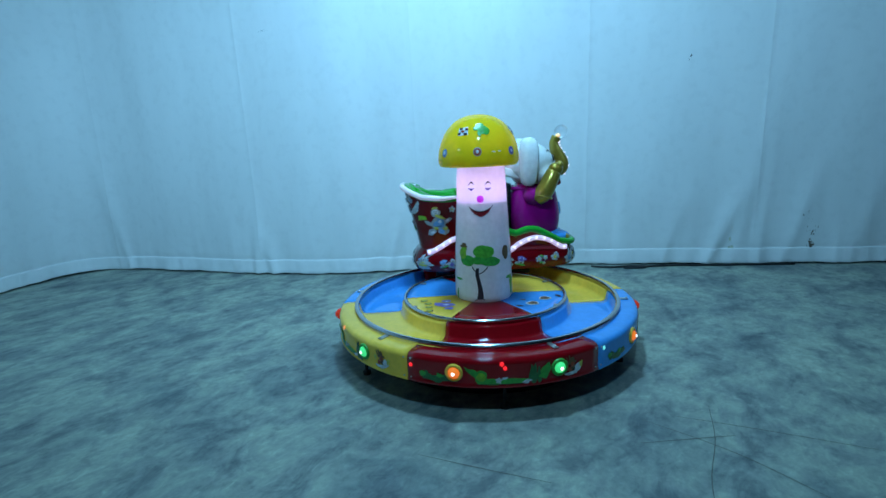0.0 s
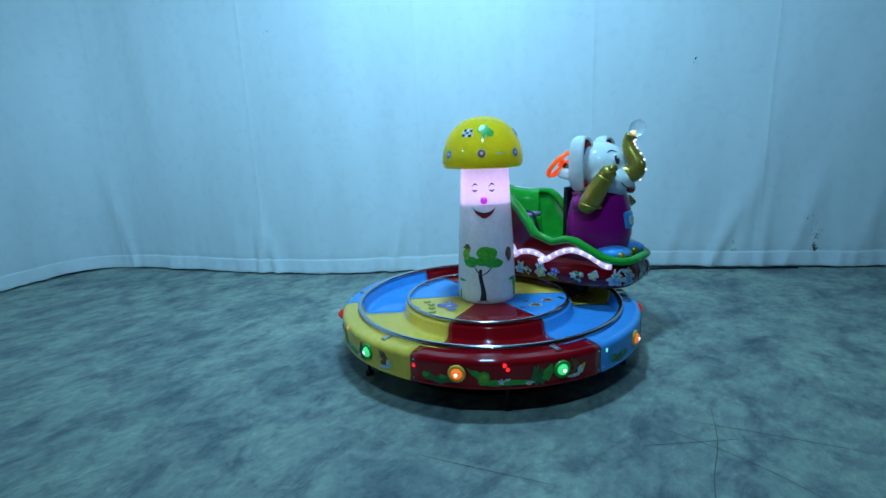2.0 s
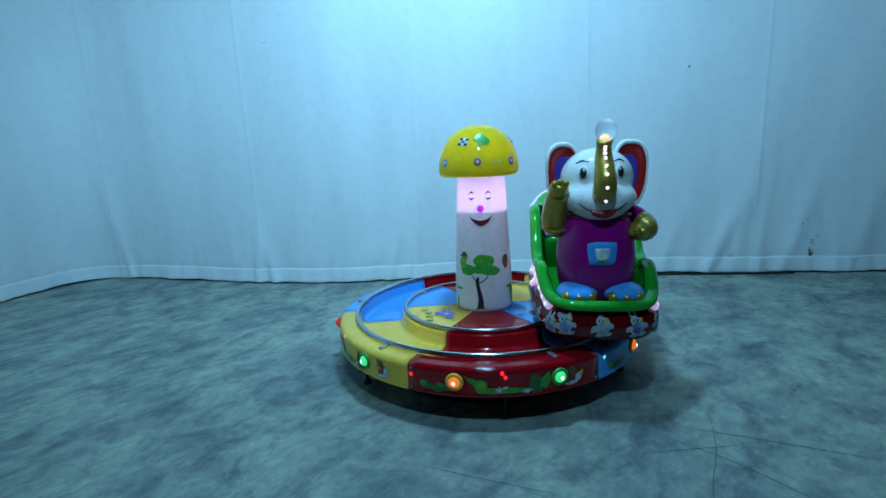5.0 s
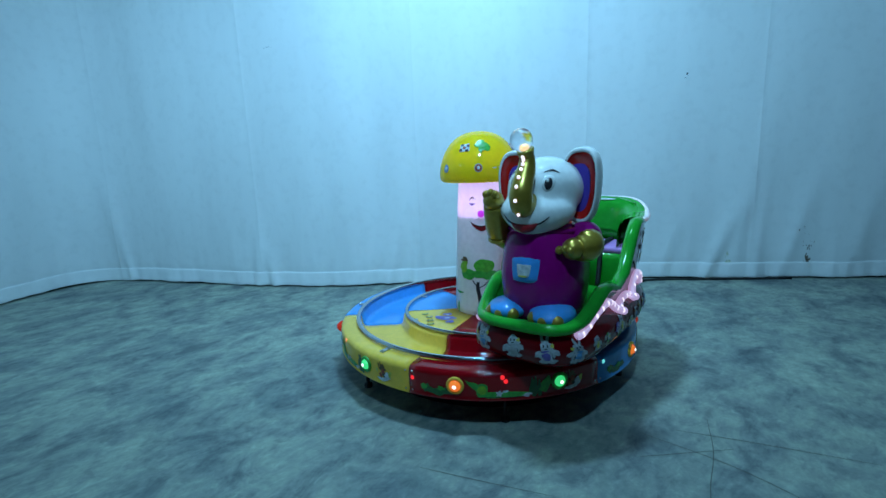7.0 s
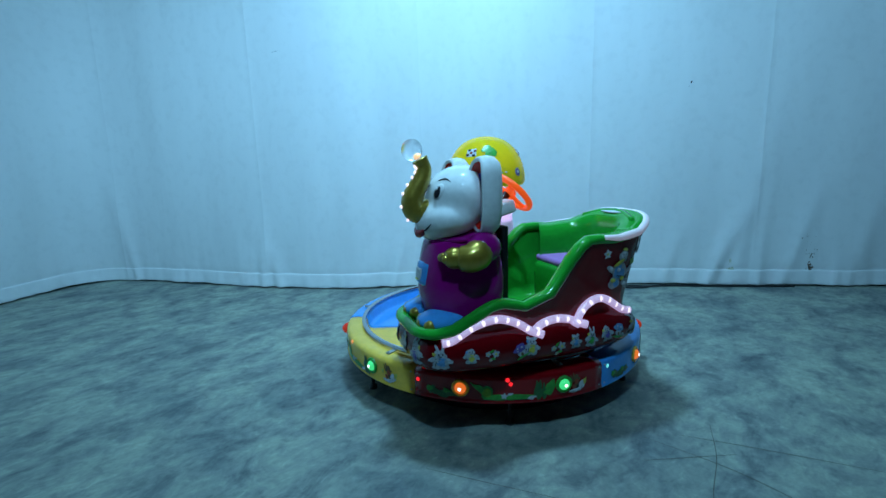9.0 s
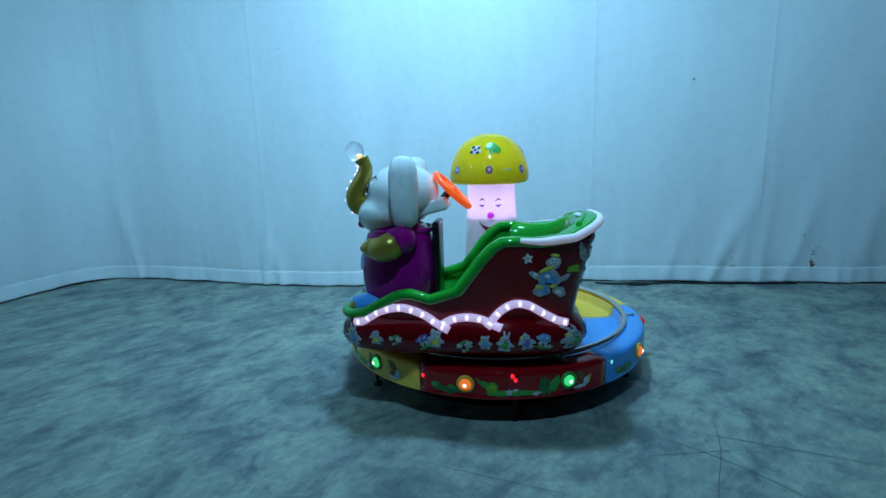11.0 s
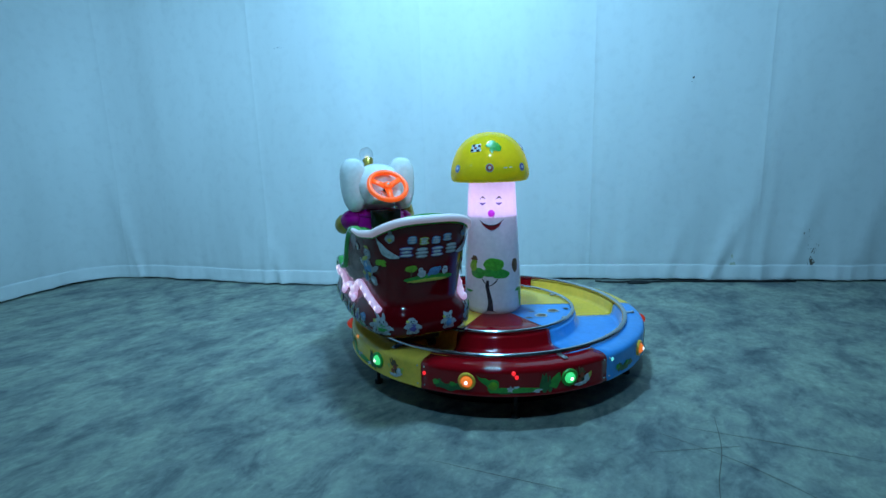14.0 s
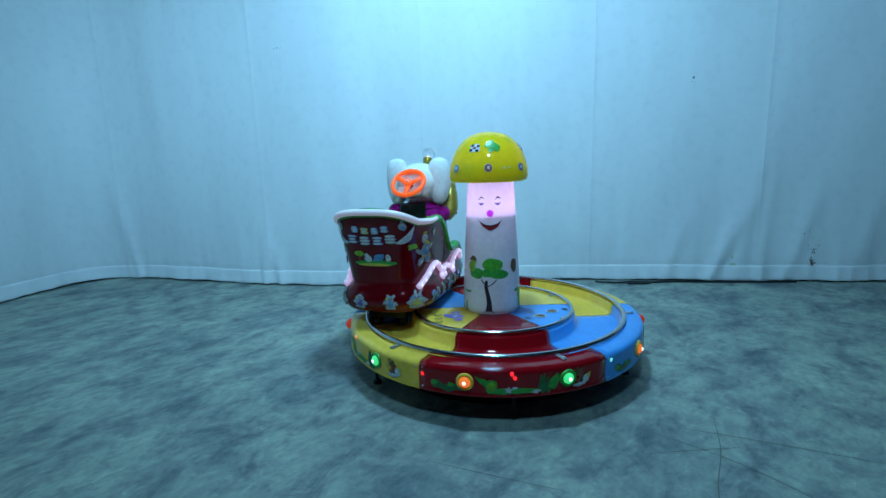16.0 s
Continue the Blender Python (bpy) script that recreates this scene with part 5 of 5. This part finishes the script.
for side in (1, -1):
    turn = Matrix.Rotation(radians(side * -2), 3, "Z")
    centre = Vector((0.345, side * 0.142, 0.972))

    def ear_place(u, v, w):
        """u outwards, v up, w forward"""
        return centre + turn @ Vector((w * 1.35 + 0.012 * (u / 0.07) ** 2, side * u, v))

    bm = bmesh.new()
    rings = []
    for d, w in ((0.55, 0.006), (0.80, 0.006), (0.86, 0.020), (0.94, 0.026), (1.0, 0.018), (1.03, 0.0), (0.99, -0.022), (0.85, -0.036), (0.55, -0.042), (0.2, -0.044)):
        rings.append([bm.verts.new(ear_place(ear_shape(k)[0] * d, ear_shape(k)[1] * (d * 0.9 + 0.1), w)) for k in range(40)])
    grid_faces(bm, rings)
    bm.faces.new(rings[-1])
    ear = part("ear", bm, WHITE, car, "thick white elephant ear")
    bm = bmesh.new()
    rings = [[bm.verts.new(ear_place(ear_shape(k)[0] * d, ear_shape(k)[1] * (d * 0.95 + 0.05), w)) for k in range(40)] for d, w in ((0.865, 0.0215), (0.80, 0.0085), (0.50, 0.0080))]
    grid_faces(bm, rings)
    part("ear_lining", bm, EAR_RED, ear, "red ear lining")
    bm = bmesh.new()
    rings = [[bm.verts.new(ear_place(ear_shape(k)[0] * d - 0.012, ear_shape(k)[1] * d - 0.008, w)) for k in range(40)] for d, w in ((0.64, 0.0090), (0.45, 0.0120), (0.1, 0.0130))]
    grid_faces(bm, rings)
    bm.faces.new(rings[-1])
    part("ear_hollow", bm, paint("violet_blue_gelcoat", (0.10, 0.06, 0.42)) if side > 0 else bpy.data.materials["violet_blue_gelcoat"], ear, "violet blue ear hollow")
    part("ear_root", blob((0.335, side * 0.115, 0.965), (0.035, 0.04, 0.10), rings=10, sides=16), WHITE, ear, "white ear root")

# trunk with a row of lights and a bulb on top
tp = smooth_path([(0.49, 0, 0.930), (0.545, 0, 0.912), (0.584, 0, 0.916), (0.594, 0, 0.955), (0.575, 0, 0.998), (0.550, 0, 1.040), (0.541, 0, 1.082), (0.557, 0, 1.116)], 6)
n = len(tp)
trunk = part("trunk", tube(tp, [float(np.interp(i / (n - 1), [0, 0.2, 0.4, 0.7, 0.9, 1.0], [0.044, 0.045, 0.044, 0.036, 0.028, 0.033])) for i in range(n)], 16), GOLD, car, "raised gold elephant trunk")
for k, i in enumerate(range(int(n * 0.28), n - 2, 4)):
    d = (tp[i + 1] - tp[i - 1]).normalized()
    nrm = Vector((d.z, 0, -d.x))
    rad = float(np.interp(i / (n - 1), [0, 0.2, 0.4, 0.7, 0.9, 1.0], [0.044, 0.045, 0.044, 0.036, 0.028, 0.033]))
    part("led", blob(tp[i] + nrm * (rad + 0.001), (0.006, 0.007, 0.007), rings=6, sides=10), BEAD, trunk, "bright bead light")
bulb = part("bulb", blob((0.587, 0, 1.150), (0.041, 0.041, 0.042), rings=16, sides=24), CLEAR, car, "clear plastic bulb dome")
bulb.visible_shadow = False
part("bulb_core", blob((0.568, 0, 1.128), (0.015, 0.015, 0.012), rings=8, sides=14), EMBER, bulb, "glowing bulb base")

# arms: one raised, one bent forward
def arm(side, pts, radii, paw):
    a = part("arm", tube(smooth_path(pts, 6), [float(np.interp(i / (6 * (len(pts) - 1)), np.linspace(0, 1, len(radii)), radii)) for i in range(6 * (len(pts) - 1) + 1)], 14), GOLD, car, "gold painted elephant arm")
    part("paw", blob(paw, (0.046, 0.042, 0.042), rings=10, sides=18), GOLD, a, "rounded gold paw")
    d = (Vector(pts[-1]) - Vector(pts[-2])).normalized()
    for k in (-1, 0, 1):
        part("finger", blob(Vector(paw) + d * 0.03 + Vector((0.012, side * k * 0.022, 0.006 * (1 - abs(k)))), (0.018, 0.015, 0.017), rings=8, sides=12), GOLD, a, "stubby gold finger")
    return a


arm(-1, [(0.39, -0.160, 0.745), (0.43, -0.180, 0.785), (0.465, -0.178, 0.85), (0.495, -0.170, 0.905)], [0.050, 0.057, 0.052, 0.046], (0.505, -0.168, 0.922))
arm(1, [(0.385, 0.170, 0.768), (0.405, 0.190, 0.755), (0.435, 0.192, 0.745), (0.465, 0.172, 0.744)], [0.052, 0.058, 0.054, 0.048], (0.484, 0.158, 0.745))
part("cuff", tube([(0.425 + 0.052 * math.cos(a), -0.178 + 0.052 * math.sin(a), 0.758 - 0.014 * math.cos(a)) for a in [2 * math.pi * i / 24 for i in range(24)]], 0.007, 8, closed=True), GOLD, car, "rolled gold cuff")
part("sleeve", blob((0.365, 0.158, 0.775), (0.07, 0.068, 0.062), rings=10, sides=18), PURPLE, car, "purple sleeve")
part("sleeve", blob((0.375, -0.140, 0.760), (0.07, 0.065, 0.06), rings=10, sides=18), PURPLE, car, "purple sleeve")

# feet
for side in (1, -1):
    ft = part("foot", blob((0.515, side * 0.092, 0.492), (0.105, 0.088, 0.042), rings=10, sides=20), BLUE, car, "blue elephant foot")
    for k in (-1, 0, 1):
        part("toe", blob((0.594 - 0.014 * abs(k), side * 0.092 + k * 0.046, 0.486), (0.030, 0.026, 0.025), rings=8, sides=14), GOLD, ft, "gold toe")

# dashboard and steering wheel
part("dashboard", box((0.240, 0, 0.905), (0.13, 0.165, 0.055), turn=Euler((0, 0.25, 0)), bevel=0.012), WHITE, car, "white dashboard moulding")
part("button", blob((0.187, 0.03, 0.927), (0.010, 0.010, 0.007), rings=6, sides=10), LAMP_RED, car, "small red button")
wheel_m = Matrix.Translation((0.158, 0, 0.970)) @ Matrix.Rotation(radians(-45), 4, "Y")
bm = tube([(0.100 * math.cos(a), 0.100 * math.sin(a), 0) for a in [2 * math.pi * i / 40 for i in range(40)]], 0.0135, 10, closed=True)
for a in (90, 210, 330):
    a = radians(a + 90)
    tube([(0.0, 0.0, -0.008), (0.05 * math.cos(a), 0.05 * math.sin(a), -0.006), (0.098 * math.cos(a), 0.098 * math.sin(a), 0)], [0.022, 0.016, 0.016], 8, bm=bm, flat=0.5)
bmesh.ops.transform(bm, matrix=wheel_m, verts=bm.verts[:])
sw = part("steering_wheel", bm, ORANGE, car, "bright orange plastic steering wheel")
bm = blob((0, 0, 0.004), (0.026, 0.026, 0.014))
bmesh.ops.transform(bm, matrix=wheel_m, verts=bm.verts[:])
part("hub", bm, ORANGE, sw, "orange hub")
bm = blob((0, 0, 0.014), (0.010, 0.010, 0.006), rings=6, sides=12)
bmesh.ops.transform(bm, matrix=wheel_m, verts=bm.verts[:])
part("horn_button", bm, STEEL, sw, "small metal hub bolt")
part("steering_column", tube([(0.173, 0, 0.966), (0.205, 0, 0.927), (0.230, 0, 0.905)], 0.017, 10), BLACK_GLOSS, car, "black steering column")

CAR_ROWS = [(0, 96.6), (0.5, 84.7), (1, 73.4), (1.5, 62.2), (2, 51.9), (2.5, 42.1), (3, 31.7), (3.5, 21.5), (4, 11.8), (6.5, -26.1), (7, -32.7), (7.5, -39.6), (8, -47.5), (8.5, -55.9), (9, -64.7),
            (11.5, -100.2), (12, -109.7), (12.5, -119.8), (13, -130.4), (13.5, -141.4), (14, -152.4), (14.5, -162.5), (15, -172.2), (15.5, -182.0), (16, -192.0)]


def motions():
    walk(car, [(t, pose(ORBIT * math.cos(radians(a)), ORBIT * math.sin(radians(a)), 0, 0, 0, a - 90 - YAW)) for t, a in CAR_ROWS])


motions()
